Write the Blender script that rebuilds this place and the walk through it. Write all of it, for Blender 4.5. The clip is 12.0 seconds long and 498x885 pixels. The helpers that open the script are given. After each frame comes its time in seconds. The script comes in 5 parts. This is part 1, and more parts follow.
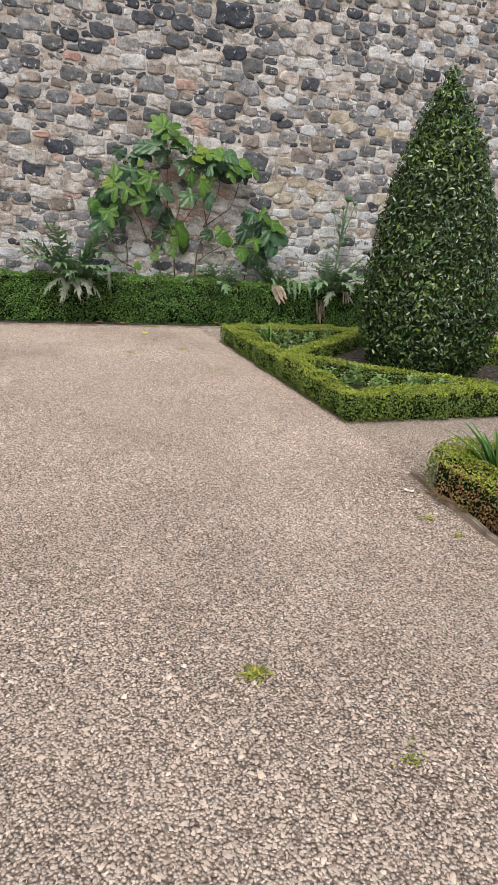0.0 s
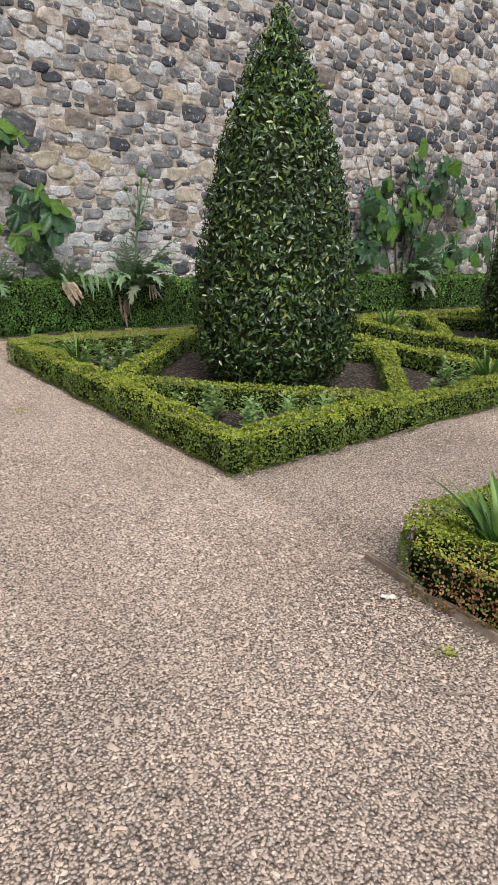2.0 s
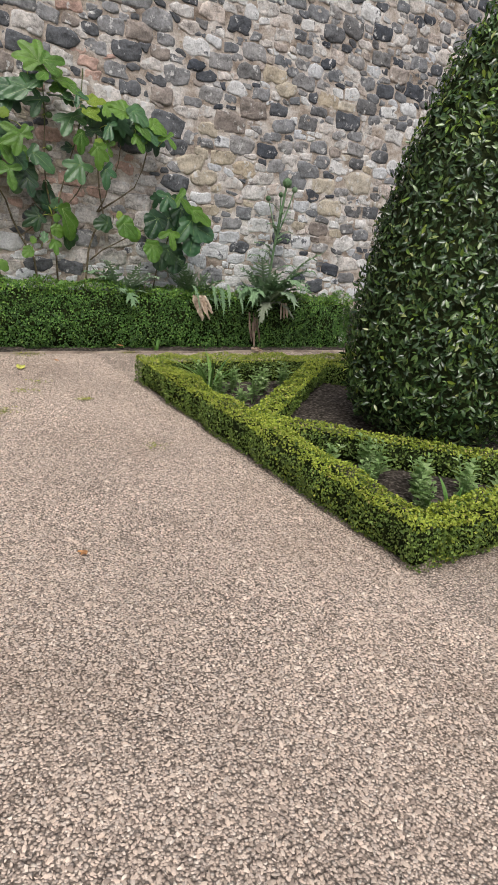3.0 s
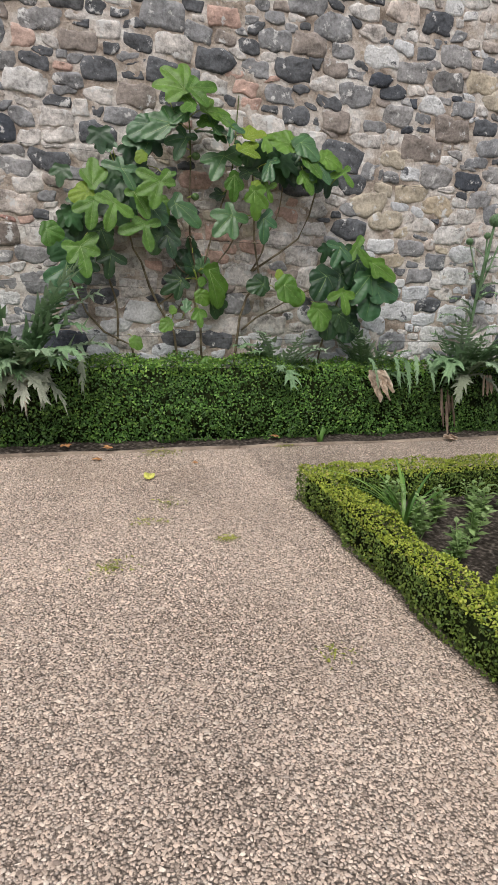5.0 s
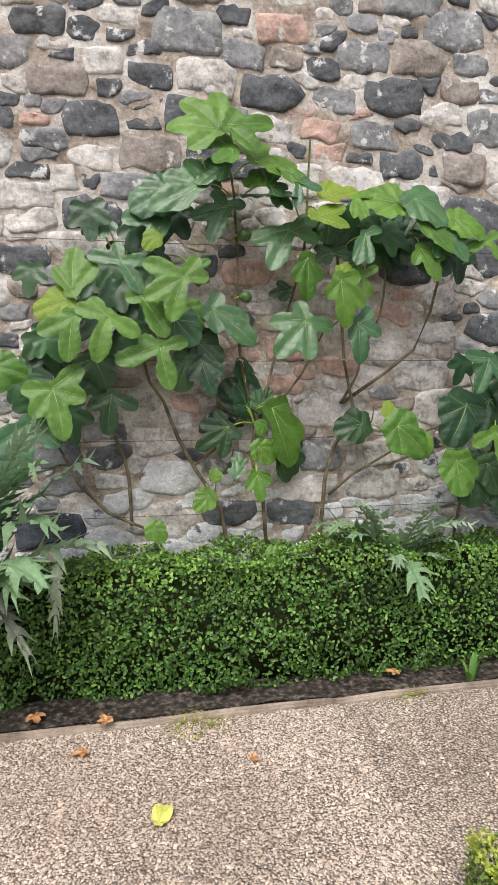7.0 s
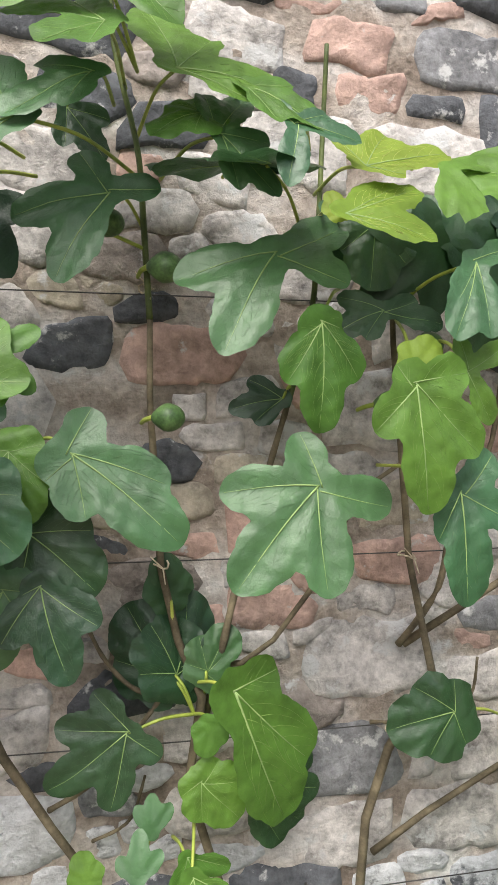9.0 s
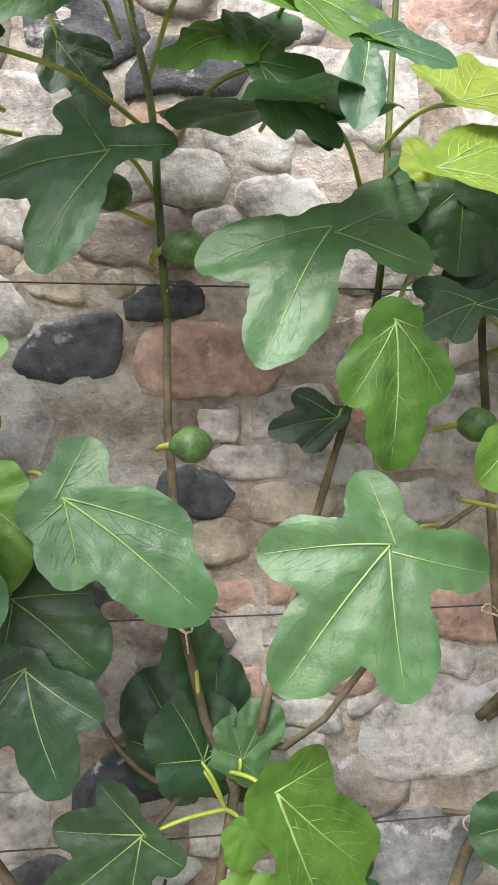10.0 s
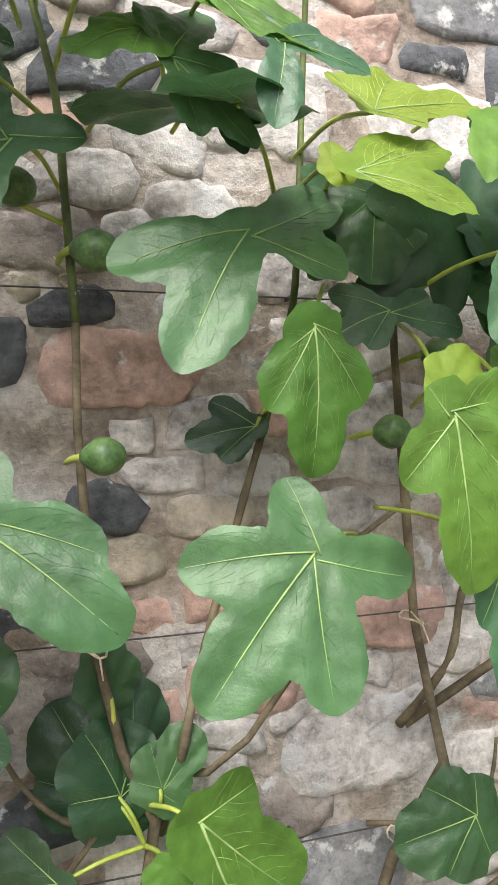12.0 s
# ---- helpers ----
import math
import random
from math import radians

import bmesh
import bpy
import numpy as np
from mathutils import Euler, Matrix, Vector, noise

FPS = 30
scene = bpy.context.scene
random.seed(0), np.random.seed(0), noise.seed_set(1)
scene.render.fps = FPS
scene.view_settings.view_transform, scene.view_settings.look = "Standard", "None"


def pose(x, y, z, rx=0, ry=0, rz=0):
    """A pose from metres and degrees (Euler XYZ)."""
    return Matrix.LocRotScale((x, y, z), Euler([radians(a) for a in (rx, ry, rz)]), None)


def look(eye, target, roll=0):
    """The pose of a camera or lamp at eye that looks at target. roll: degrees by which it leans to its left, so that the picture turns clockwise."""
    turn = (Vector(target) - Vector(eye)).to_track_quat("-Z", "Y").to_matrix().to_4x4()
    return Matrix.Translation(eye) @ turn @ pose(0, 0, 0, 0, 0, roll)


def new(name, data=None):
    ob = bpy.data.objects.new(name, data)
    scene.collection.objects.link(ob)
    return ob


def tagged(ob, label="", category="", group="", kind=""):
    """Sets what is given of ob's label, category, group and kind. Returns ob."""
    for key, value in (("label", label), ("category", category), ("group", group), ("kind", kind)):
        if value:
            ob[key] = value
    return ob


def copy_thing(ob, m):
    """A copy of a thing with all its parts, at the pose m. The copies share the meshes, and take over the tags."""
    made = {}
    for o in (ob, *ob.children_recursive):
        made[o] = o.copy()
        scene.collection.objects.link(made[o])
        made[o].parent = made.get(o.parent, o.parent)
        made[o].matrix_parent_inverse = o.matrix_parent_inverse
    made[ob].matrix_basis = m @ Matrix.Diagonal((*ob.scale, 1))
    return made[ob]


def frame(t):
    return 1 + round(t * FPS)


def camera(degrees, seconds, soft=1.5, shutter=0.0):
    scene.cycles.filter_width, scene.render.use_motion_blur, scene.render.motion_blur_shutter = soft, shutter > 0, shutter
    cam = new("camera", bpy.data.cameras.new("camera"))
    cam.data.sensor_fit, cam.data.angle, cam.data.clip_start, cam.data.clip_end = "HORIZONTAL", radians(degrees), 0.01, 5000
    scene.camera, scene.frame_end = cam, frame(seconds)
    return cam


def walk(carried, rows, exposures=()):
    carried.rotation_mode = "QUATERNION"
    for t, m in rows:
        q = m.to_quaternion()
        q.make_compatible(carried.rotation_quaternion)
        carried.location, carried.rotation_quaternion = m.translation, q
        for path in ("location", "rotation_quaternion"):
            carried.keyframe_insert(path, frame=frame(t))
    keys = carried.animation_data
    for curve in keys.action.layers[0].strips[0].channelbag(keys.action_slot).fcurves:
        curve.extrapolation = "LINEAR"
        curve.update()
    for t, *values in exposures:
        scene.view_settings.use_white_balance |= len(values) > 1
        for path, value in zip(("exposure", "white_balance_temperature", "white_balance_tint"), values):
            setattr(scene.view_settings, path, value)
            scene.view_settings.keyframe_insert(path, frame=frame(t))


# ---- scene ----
cam = camera(43.1, 12.0, soft=0.65)
METRES, EYE, LEAN, TURN = 7.9, 1.5, -5.3, -19.0
ROWS = [
    (0.0, 0.0, 0.0, 0.0, -0.33, -20.75, 0.87),
    (0.5, -0.0143, 0.0459, -0.0017, -6.81, -23.25, -0.7),
    (1.0, -0.0175, 0.0947, -0.0028, -13.01, -23.72, 1.05),
    (1.5, -0.0325, 0.1431, -0.0022, -21.89, -22.62, -0.35),
    (2.0, -0.0367, 0.1879, -0.007, -21.34, -22.51, 0.71),
    (2.5, -0.052, 0.2389, -0.0045, -15.5, -22.03, -1.49),
    (4.5, -0.0751, 0.4243, 0.0003, -6.03, -21.08, 1.16),
    (5.0, -0.0681, 0.4827, -0.0001, 0.28, -18.43, 1.34),
    (5.5, -0.0626, 0.5364, -0.0019, 3.11, -16.83, 3.05),
    (6.0, -0.0619, 0.5969, 0.0025, 2.58, -13.43, 3.51),
    (6.5, -0.06, 0.6613, 0.0111, 6.46, -11.67, 1.87),
    (7.0, -0.071, 0.7208, 0.0084, 7.58, -9.44, 5.04),
    (9.0, -0.078, 0.9339, 0.0322, 8.95, -3.73, 4.93),
    (9.5, -0.0857, 0.9616, 0.0397, 12.32, -5.37, 4.09),
    (10.0, -0.0838, 0.9655, 0.0392, 12.36, -5.12, 5.22),
    (10.5, -0.0805, 0.9643, 0.0392, 12.1, -4.88, 6.61),
    (11.0, -0.0823, 0.9634, 0.0394, 11.78, -5.02, 6.95),
    (11.5, -0.085, 0.9652, 0.037, 9.88, -3.84, 6.33),
    (12.0, -0.0866, 0.9687, 0.0374, 3.69, -4.16, 5.54),
]
BASE = pose(2.1, 0, 0, 0, LEAN, 0) @ pose(-2.1, 0, EYE, 0, 0, TURN)
walk(cam, [(t, BASE @ pose(METRES * x, METRES * y, METRES * z, 90 + pitch, roll, yaw)) for t, x, y, z, yaw, pitch, roll in ROWS],
     exposures=[(0, 0.03), (5.0, 0.0), (6.0, 0.04), (6.5, 0.25), (7.0, 0.48), (9.0, 0.78), (10.0, 1.13), (12.0, 1.10)])
# ---- sky and sun: a bright overcast day ----
world = bpy.data.worlds.new("world")
scene.world = world
world.use_nodes = True
wn, wl = world.node_tree.nodes, world.node_tree.links
sky = wn.new("ShaderNodeTexSky")
sky.sky_type, sky.sun_disc = "NISHITA", False
sky.sun_elevation, sky.sun_rotation = radians(55), radians(205)
sky.air_density, sky.dust_density, sky.ozone_density = 1.0, 6.0, 1.0
grey = wn.new("ShaderNodeHueSaturation")
grey.inputs["Saturation"].default_value = 0.6
wl.new(sky.outputs[0], grey.inputs["Color"])
wl.new(grey.outputs[0], wn["Background"].inputs[0])
wn["Background"].inputs[1].default_value = 0.14
sun = new("sun", bpy.data.lights.new("sun", "SUN"))
sun.data.energy, sun.data.angle, sun.data.color = 1.5, radians(28), (0.98, 0.975, 0.94)
sun.matrix_world = look((-6, -11, 18), (0, 0, 0))

# ---- materials ----
RNG = np.random.default_rng(7)


def ramp_node(nt, stops):
    r = nt.nodes.new("ShaderNodeValToRGB")
    e = r.color_ramp.elements
    while len(e) < len(stops):
        e.new(0.5)
    for el, (p, c) in zip(e, stops):
        el.position, el.color = p, (*c, 1)
    return r


def material(name, stops, source="noise", scale=6.0, vary=0.5, rough=0.8, bump=0.3, bscale=60.0, spec=0.4,
             patch=None, translucent=0.0, bdist=0.01, cells=0.0, bed=0.0, gap_shade=0.62):
    """A surface: a ramp of colours picked per island, per object or by noise, broken up by two scales of noise, with relief.
    patch: (colour, noise scale, threshold, and at will softness and strength) of lichen, lime or stains lying over it."""
    m = bpy.data.materials.new(name)
    m.use_nodes = True
    nt = m.node_tree
    n, l = nt.nodes, nt.links
    b = n["Principled BSDF"]
    tc = n.new("ShaderNodeTexCoord")
    big = n.new("ShaderNodeTexNoise")
    big.inputs["Scale"].default_value, big.inputs["Detail"].default_value = scale, 6
    src = tc.outputs["Object"]
    if bed:
        mp = n.new("ShaderNodeMapping")
        mp.inputs["Scale"].default_value = (1, 1, bed)
        l.new(src, mp.inputs["Vector"])
        src = mp.outputs[0]
    l.new(src, big.inputs["Vector"])
    fine = n.new("ShaderNodeTexNoise")
    fine.inputs["Scale"].default_value, fine.inputs["Detail"].default_value, fine.inputs["Roughness"].default_value = bscale, 8, 0.66
    l.new(tc.outputs["Object"], fine.inputs["Vector"])
    r = ramp_node(nt, stops)
    if source == "island":
        g = n.new("ShaderNodeNewGeometry")
        l.new(g.outputs["Random Per Island"], r.inputs[0])
    elif source == "object":
        g = n.new("ShaderNodeObjectInfo")
        l.new(g.outputs["Random"], r.inputs[0])
    elif source == "cells":
        v = n.new("ShaderNodeTexVoronoi")
        v.inputs["Scale"].default_value = cells
        l.new(tc.outputs["Object"], v.inputs["Vector"])
        sp = n.new("ShaderNodeSeparateColor")
        l.new(v.outputs["Color"], sp.inputs[0])
        l.new(sp.outputs[0], r.inputs[0])
        # darkens between cells: the shade in gravel gaps is put into the colour
        gapr = n.new("ShaderNodeMapRange")
        gapr.inputs["From Min"].default_value, gapr.inputs["From Max"].default_value = 0.35, 0.62
        gapr.inputs["To Min"].default_value, gapr.inputs["To Max"].default_value = 1.05, gap_shade
        l.new(v.outputs["Distance"], gapr.inputs["Value"])
    else:
        l.new(big.outputs[0], r.inputs[0])
    mul = n.new("ShaderNodeMix")
    mul.data_type, mul.blend_type = "RGBA", "MULTIPLY"
    mul.inputs["Factor"].default_value = 1.0
    mr = n.new("ShaderNodeMapRange")
    mr.inputs["From Min"].default_value, mr.inputs["From Max"].default_value = 0.36, 0.64
    mr.inputs["To Min"].default_value, mr.inputs["To Max"].default_value = 1 - vary, 1 + vary * 0.6
    mixn = n.new("ShaderNodeMath")
    mixn.operation = "ADD"
    half = n.new("ShaderNodeMath")
    half.operation = "MULTIPLY"
    half.inputs[1].default_value = 0.5
    l.new(big.outputs[0], mixn.inputs[0])
    l.new(fine.outputs[0], mixn.inputs[1])
    l.new(mixn.outputs[0], half.inputs[0])
    l.new(half.outputs[0], mr.inputs["Value"])
    l.new(r.outputs[0], mul.inputs["A"])
    l.new(mr.outputs[0], mul.inputs["B"])
    col = mul.outputs["Result"]
    if source == "cells":
        gm = n.new("ShaderNodeMix")
        gm.data_type, gm.blend_type = "RGBA", "MULTIPLY"
        gm.inputs["Factor"].default_value = 1.0
        l.new(col, gm.inputs["A"])
        l.new(gapr.outputs[0], gm.inputs["B"])
        col = gm.outputs["Result"]
    if patch:
        pn = n.new("ShaderNodeTexNoise")
        pn.inputs["Scale"].default_value, pn.inputs["Detail"].default_value, pn.inputs["Roughness"].default_value = patch[1], 8, 0.65
        l.new(tc.outputs["Object"], pn.inputs["Vector"])
        pr = n.new("ShaderNodeMapRange")
        pr.inputs["From Min"].default_value, pr.inputs["From Max"].default_value = patch[2], patch[2] + (patch[3] if len(patch) > 3 else 0.06)
        pr.inputs["To Max"].default_value = patch[4] if len(patch) > 4 else 1.0
        l.new(pn.outputs[0], pr.inputs["Value"])
        pm = n.new("ShaderNodeMix")
        pm.data_type = "RGBA"
        l.new(pr.outputs[0], pm.inputs["Factor"])
        l.new(col, pm.inputs["A"])
        pm.inputs["B"].default_value = (*patch[0], 1)
        col = pm.outputs["Result"]
    l.new(col, b.inputs["Base Color"])
    b.inputs["Roughness"].default_value = rough
    b.inputs["Specular IOR Level"].default_value = spec
    if bump:
        bp = n.new("ShaderNodeBump")
        bp.inputs["Strength"].default_value, bp.inputs["Distance"].default_value = bump, bdist
        if source == "cells":
            inv = n.new("ShaderNodeMath")
            inv.operation = "SUBTRACT"
            inv.inputs[0].default_value = 1.0
            l.new(v.outputs["Distance"], inv.inputs[1])
            l.new(inv.outputs[0], bp.inputs["Height"])
        else:
            l.new(fine.outputs[0], bp.inputs["Height"])
        l.new(bp.outputs[0], b.inputs["Normal"])
    if translucent:
        t = n.new("ShaderNodeBsdfTranslucent")
        l.new(col, t.inputs[0])
        ms = n.new("ShaderNodeMixShader")
        ms.inputs[0].default_value = translucent
        l.new(b.outputs[0], ms.inputs[1])
        l.new(t.outputs[0], ms.inputs[2])
        l.new(ms.outputs[0], n["Material Output"].inputs[0])
    return m


LIME = (0.55, 0.548, 0.545)
M_MORTAR = material("mortar", [(0.34, (0.35, 0.285, 0.235)), (0.47, (0.475, 0.41, 0.355)), (0.56, (0.52, 0.475, 0.44)), (0.68, (0.57, 0.555, 0.535))], scale=5.5, vary=0.5, rough=0.95, bump=1.0, bscale=60, spec=0.2, patch=(LIME, 7.0, 0.60), bdist=0.011, bed=1.4)


def stone_material(name, a, b, c, lime, scale=7.0, vary=0.5):
    return material(name, [(0, a), (0.5, b), (1, c)], "island", scale, vary, 0.88, 0.8, 48, 0.25, (LIME, 13.0, lime), bdist=0.011, bed=1.8)


M_STONE = {
    "D": stone_material("basalt", (0.062, 0.070, 0.087), (0.105, 0.112, 0.126), (0.18, 0.178, 0.18), 0.59, 11, 0.6),
    "G": stone_material("grey_stone", (0.155, 0.165, 0.182), (0.24, 0.245, 0.258), (0.33, 0.32, 0.318), 0.585, 9, 0.6),
    "P": stone_material("pale_stone", (0.49, 0.425, 0.385), (0.54, 0.505, 0.48), (0.59, 0.58, 0.575), 0.56, 8, 0.68),
    "B": stone_material("brown_stone", (0.20, 0.172, 0.155), (0.29, 0.252, 0.23), (0.40, 0.352, 0.32), 0.59, 9, 0.55),
    "Y": stone_material("yellow_sandstone", (0.42, 0.35, 0.26), (0.48, 0.425, 0.34), (0.50, 0.455, 0.39), 0.58),
    "R": stone_material("red_sandstone", (0.43, 0.25, 0.22), (0.53, 0.365, 0.31), (0.50, 0.37, 0.32), 0.61),
    "W": material("limewashed_stone", [(0, (0.56, 0.575, 0.61)), (0.5, (0.64, 0.65, 0.67)), (1, (0.70, 0.695, 0.69))], "island", 8, 0.4, 0.9, 0.9, 42, 0.2, ((0.12, 0.125, 0.14), 8.0, 0.575), bdist=0.02),
}
GRAVEL = [(0.0, (0.22, 0.18, 0.155)), (0.14, (0.36, 0.295, 0.25)), (0.35, (0.475, 0.395, 0.335)), (0.5, (0.43, 0.375, 0.335)), (0.66, (0.54, 0.44, 0.37)), (0.90, (0.57, 0.48, 0.41)), (1.0, (0.66, 0.59, 0.52))]
DAMP = (0.24, 0.175, 0.125)
M_GROUND = material("gravel_ground", [(p, (1.2 * r, 1.17 * g, 1.15 * b)) for p, (r, g, b) in GRAVEL], "cells", 0.9, 0.35, 0.9, 1.0, 60, 0.25, (DAMP, 0.75, 0.51, 0.22, 0.42), bdist=0.010, cells=105, gap_shade=0.38)
PEBBLE = [(p, (r * 1.22, g * 1.19, b * 1.17)) for p, (r, g, b) in GRAVEL]
M_BED = material("gravel_grit", [(p, (1.24 * r, 1.21 * g, 1.19 * b)) for p, (r, g, b) in GRAVEL], "cells", 1.3, 0.4, 0.9, 1.0, 60, 0.25, (DAMP, 0.75, 0.51, 0.22, 0.42), bdist=0.010, cells=112, gap_shade=0.34)
M_PEBBLE = material("pebble", PEBBLE, "island", 0.9, 0.3, 0.8, 0.4, 160, 0.3, (DAMP, 0.75, 0.51, 0.22, 0.42), bdist=0.003)
M_SOIL = material("soil", [(0.3, (0.045, 0.036, 0.030)), (0.5, (0.095, 0.078, 0.066)), (0.6, (0.17, 0.145, 0.125)), (0.72, (0.30, 0.25, 0.21))], "noise", 42, 0.5, 0.95, 1.0, 110, 0.2, bdist=0.03)
M_KERB = material("weathered_edging", [(0.3, (0.28, 0.222, 0.18)), (0.7, (0.42, 0.35, 0.29))], "noise", 7, 0.4, 0.9, 0.6, 60, 0.2, bdist=0.01)
M_BENCH = material("bench_stone", [(0.3, (0.40, 0.38, 0.33)), (0.7, (0.55, 0.53, 0.47))], "noise", 6, 0.4, 0.9, 0.5, 60, 0.2)
M_BOX = material("box_leaf", [(0, (0.065, 0.12, 0.025)), (0.5, (0.14, 0.22, 0.042)), (0.85, (0.22, 0.32, 0.058)), (1, (0.32, 0.42, 0.11))], "island", 3, 0.35, 0.45, 0, spec=0.45, translucent=0.2)
M_BOXDARK = material("dark_box_leaf", [(0, (0.036, 0.088, 0.020)), (0.5, (0.080, 0.19, 0.038)), (0.85, (0.145, 0.30, 0.06)), (1, (0.27, 0.46, 0.10))], "island", 2.5, 0.4, 0.42, 0, spec=0.45, translucent=0.18)
M_BOXNEW = material("box_new_growth", [(0, (0.20, 0.27, 0.03)), (0.5, (0.34, 0.42, 0.055)), (0.9, (0.47, 0.53, 0.085)), (1, (0.46, 0.40, 0.13))], "island", 3, 0.3, 0.5, 0, spec=0.4, translucent=0.25)
M_BOXLIGHT = material("light_box_leaf", [(0, (0.12, 0.24, 0.04)), (0.6, (0.20, 0.37, 0.06)), (1, (0.32, 0.48, 0.10))], "island", 3, 0.3, 0.45, 0, translucent=0.22)
M_BOXBROWN = material("scorched_box_leaf", [(0, (0.22, 0.11, 0.05)), (0.6, (0.33, 0.18, 0.09)), (1, (0.42, 0.28, 0.13))], "island", 5, 0.3, 0.7, 0)
# near-black: stands for the shade inside hedges and crowns, put into the colour
M_CORE = material("hedge_inner_shade", [(0.3, (0.012, 0.02, 0.007)), (0.7, (0.035, 0.045, 0.016))], "noise", 30, 0.5, 0.95, 0.8, 90, 0.1)
M_BAY = material("bay_leaf", [(0, (0.026, 0.056, 0.022)), (0.45, (0.050, 0.098, 0.033)), (0.8, (0.082, 0.145, 0.042)), (0.95, (0.13, 0.22, 0.058)), (1, (0.34, 0.38, 0.14))], "island", 3, 0.3, 0.27, 0, spec=0.75, translucent=0.1)
M_BAYNEW = material("bay_new_leaf", [(0, (0.10, 0.20, 0.03)), (0.6, (0.17, 0.28, 0.04)), (1, (0.28, 0.36, 0.05))], "island", 3, 0.3, 0.4, 0, translucent=0.25)
M_FIG = {
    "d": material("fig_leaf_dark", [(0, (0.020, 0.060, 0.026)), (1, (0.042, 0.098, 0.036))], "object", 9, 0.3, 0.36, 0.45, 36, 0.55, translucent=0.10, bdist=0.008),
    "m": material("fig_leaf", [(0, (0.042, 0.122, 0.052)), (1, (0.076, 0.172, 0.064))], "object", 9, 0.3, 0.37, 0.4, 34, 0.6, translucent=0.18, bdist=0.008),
    "b": material("fig_leaf_bright", [(0, (0.085, 0.205, 0.035)), (1, (0.15, 0.29, 0.045))], "object", 9, 0.3, 0.42, 0.4, 36, 0.45, translucent=0.35, bdist=0.008),
    "y": material("fig_leaf_young", [(0, (0.20, 0.32, 0.04)), (1, (0.30, 0.40, 0.055))], "object", 7, 0.2, 0.48, 0.4, 60, 0.4, translucent=0.4, bdist=0.006),
}
M_VEIN = material("leaf_vein", [(0.3, (0.20, 0.32, 0.11)), (0.7, (0.30, 0.41, 0.15))], "noise", 20, 0.2, 0.5, 0)
M_SIDEVEIN = {t: material("side_vein_" + t, [(0.3, a), (0.7, b)], "noise", 20, 0.2, 0.5, 0) for t, a, b in (("d", (0.05, 0.11, 0.045), (0.075, 0.14, 0.055)), ("m", (0.07, 0.15, 0.065), (0.095, 0.18, 0.075)), ("b", (0.17, 0.30, 0.065), (0.22, 0.35, 0.08)), ("y", (0.48, 0.52, 0.14), (0.52, 0.55, 0.16)))}
M_PETIOLE = material("petiole", [(0.3, (0.25, 0.34, 0.05)), (0.7, (0.40, 0.45, 0.09))], "noise", 12, 0.25, 0.5, 0)
M_BARK = material("fig_bark", [(0.3, (0.095, 0.078, 0.05)), (0.7, (0.20, 0.165, 0.105))], "noise", 18, 0.4, 0.8, 0.5, 120, 0.3, bdist=0.004)
M_SHOOT = material("green_shoot", [(0.3, (0.06, 0.09, 0.025)), (0.7, (0.12, 0.15, 0.04))], "noise", 18, 0.4, 0.6, 0.3, 120, 0.4, bdist=0.003)
M_FRUIT = material("unripe_fig", [(0.3, (0.055, 0.12, 0.035)), (0.7, (0.11, 0.20, 0.065))], "noise", 40, 0.4, 0.45, 0.06, 160, 0.5)
M_WIRE = material("wire", [(0.3, (0.03, 0.03, 0.03)), (0.7, (0.08, 0.075, 0.07))], "noise", 30, 0.3, 0.5, 0)
M_TWINE = material("twine", [(0.3, (0.5, 0.42, 0.30)), (0.7, (0.65, 0.58, 0.45))], "noise", 60, 0.3, 0.9, 0)
M_CARDOON = material("cardoon_leaf", [(0, (0.15, 0.26, 0.13)), (0.6, (0.22, 0.35, 0.19)), (1, (0.32, 0.43, 0.29))], "object", 6, 0.3, 0.6, 0.4, 60, 0.35, translucent=0.25)
M_SILVER = material("silvery_leaf", [(0, (0.24, 0.28, 0.20)), (1, (0.44, 0.46, 0.38))], "object", 8, 0.35, 0.8, 0.4, 60, 0.2, translucent=0.15)
M_WITHER = material("withered_leaf", [(0, (0.48, 0.37, 0.29)), (1, (0.68, 0.58, 0.48))], "object", 12, 0.4, 0.9, 0.5, 60, 0.1)
M_DEAD = material("dead_stalk", [(0, (0.10, 0.075, 0.055)), (1, (0.26, 0.20, 0.16))], "object", 12, 0.4, 0.9, 0.5, 60, 0.1)
M_PLANT = material("bedding_leaf", [(0, (0.21, 0.34, 0.11)), (0.5, (0.33, 0.49, 0.19)), (1, (0.46, 0.60, 0.29))], "island", 5, 0.3, 0.5, 0, translucent=0.38)
M_STRAP = material("strap_leaf", [(0, (0.06, 0.15, 0.03)), (0.6, (0.12, 0.26, 0.05)), (1, (0.22, 0.36, 0.08))], "object", 6, 0.3, 0.4, 0.2, 60, 0.5, translucent=0.2)
M_FALLEN = {
    "y": material("yellow_fallen_leaf", [(0.3, (0.50, 0.52, 0.10)), (0.7, (0.62, 0.60, 0.16))], "noise", 40, 0.3, 0.6, 0.3),
    "o": material("orange_fallen_leaf", [(0.3, (0.38, 0.17, 0.07)), (0.7, (0.52, 0.28, 0.12))], "noise", 40, 0.4, 0.7, 0.3),
    "w": material("pale_chip", [(0.3, (0.72, 0.68, 0.58)), (0.7, (0.80, 0.77, 0.70))], "noise", 40, 0.2, 0.7, 0.3),
    "g": material("weed_leaf", [(0.3, (0.17, 0.21, 0.03)), (0.7, (0.38, 0.38, 0.07))], "noise", 40, 0.4, 0.6, 0.3),
}


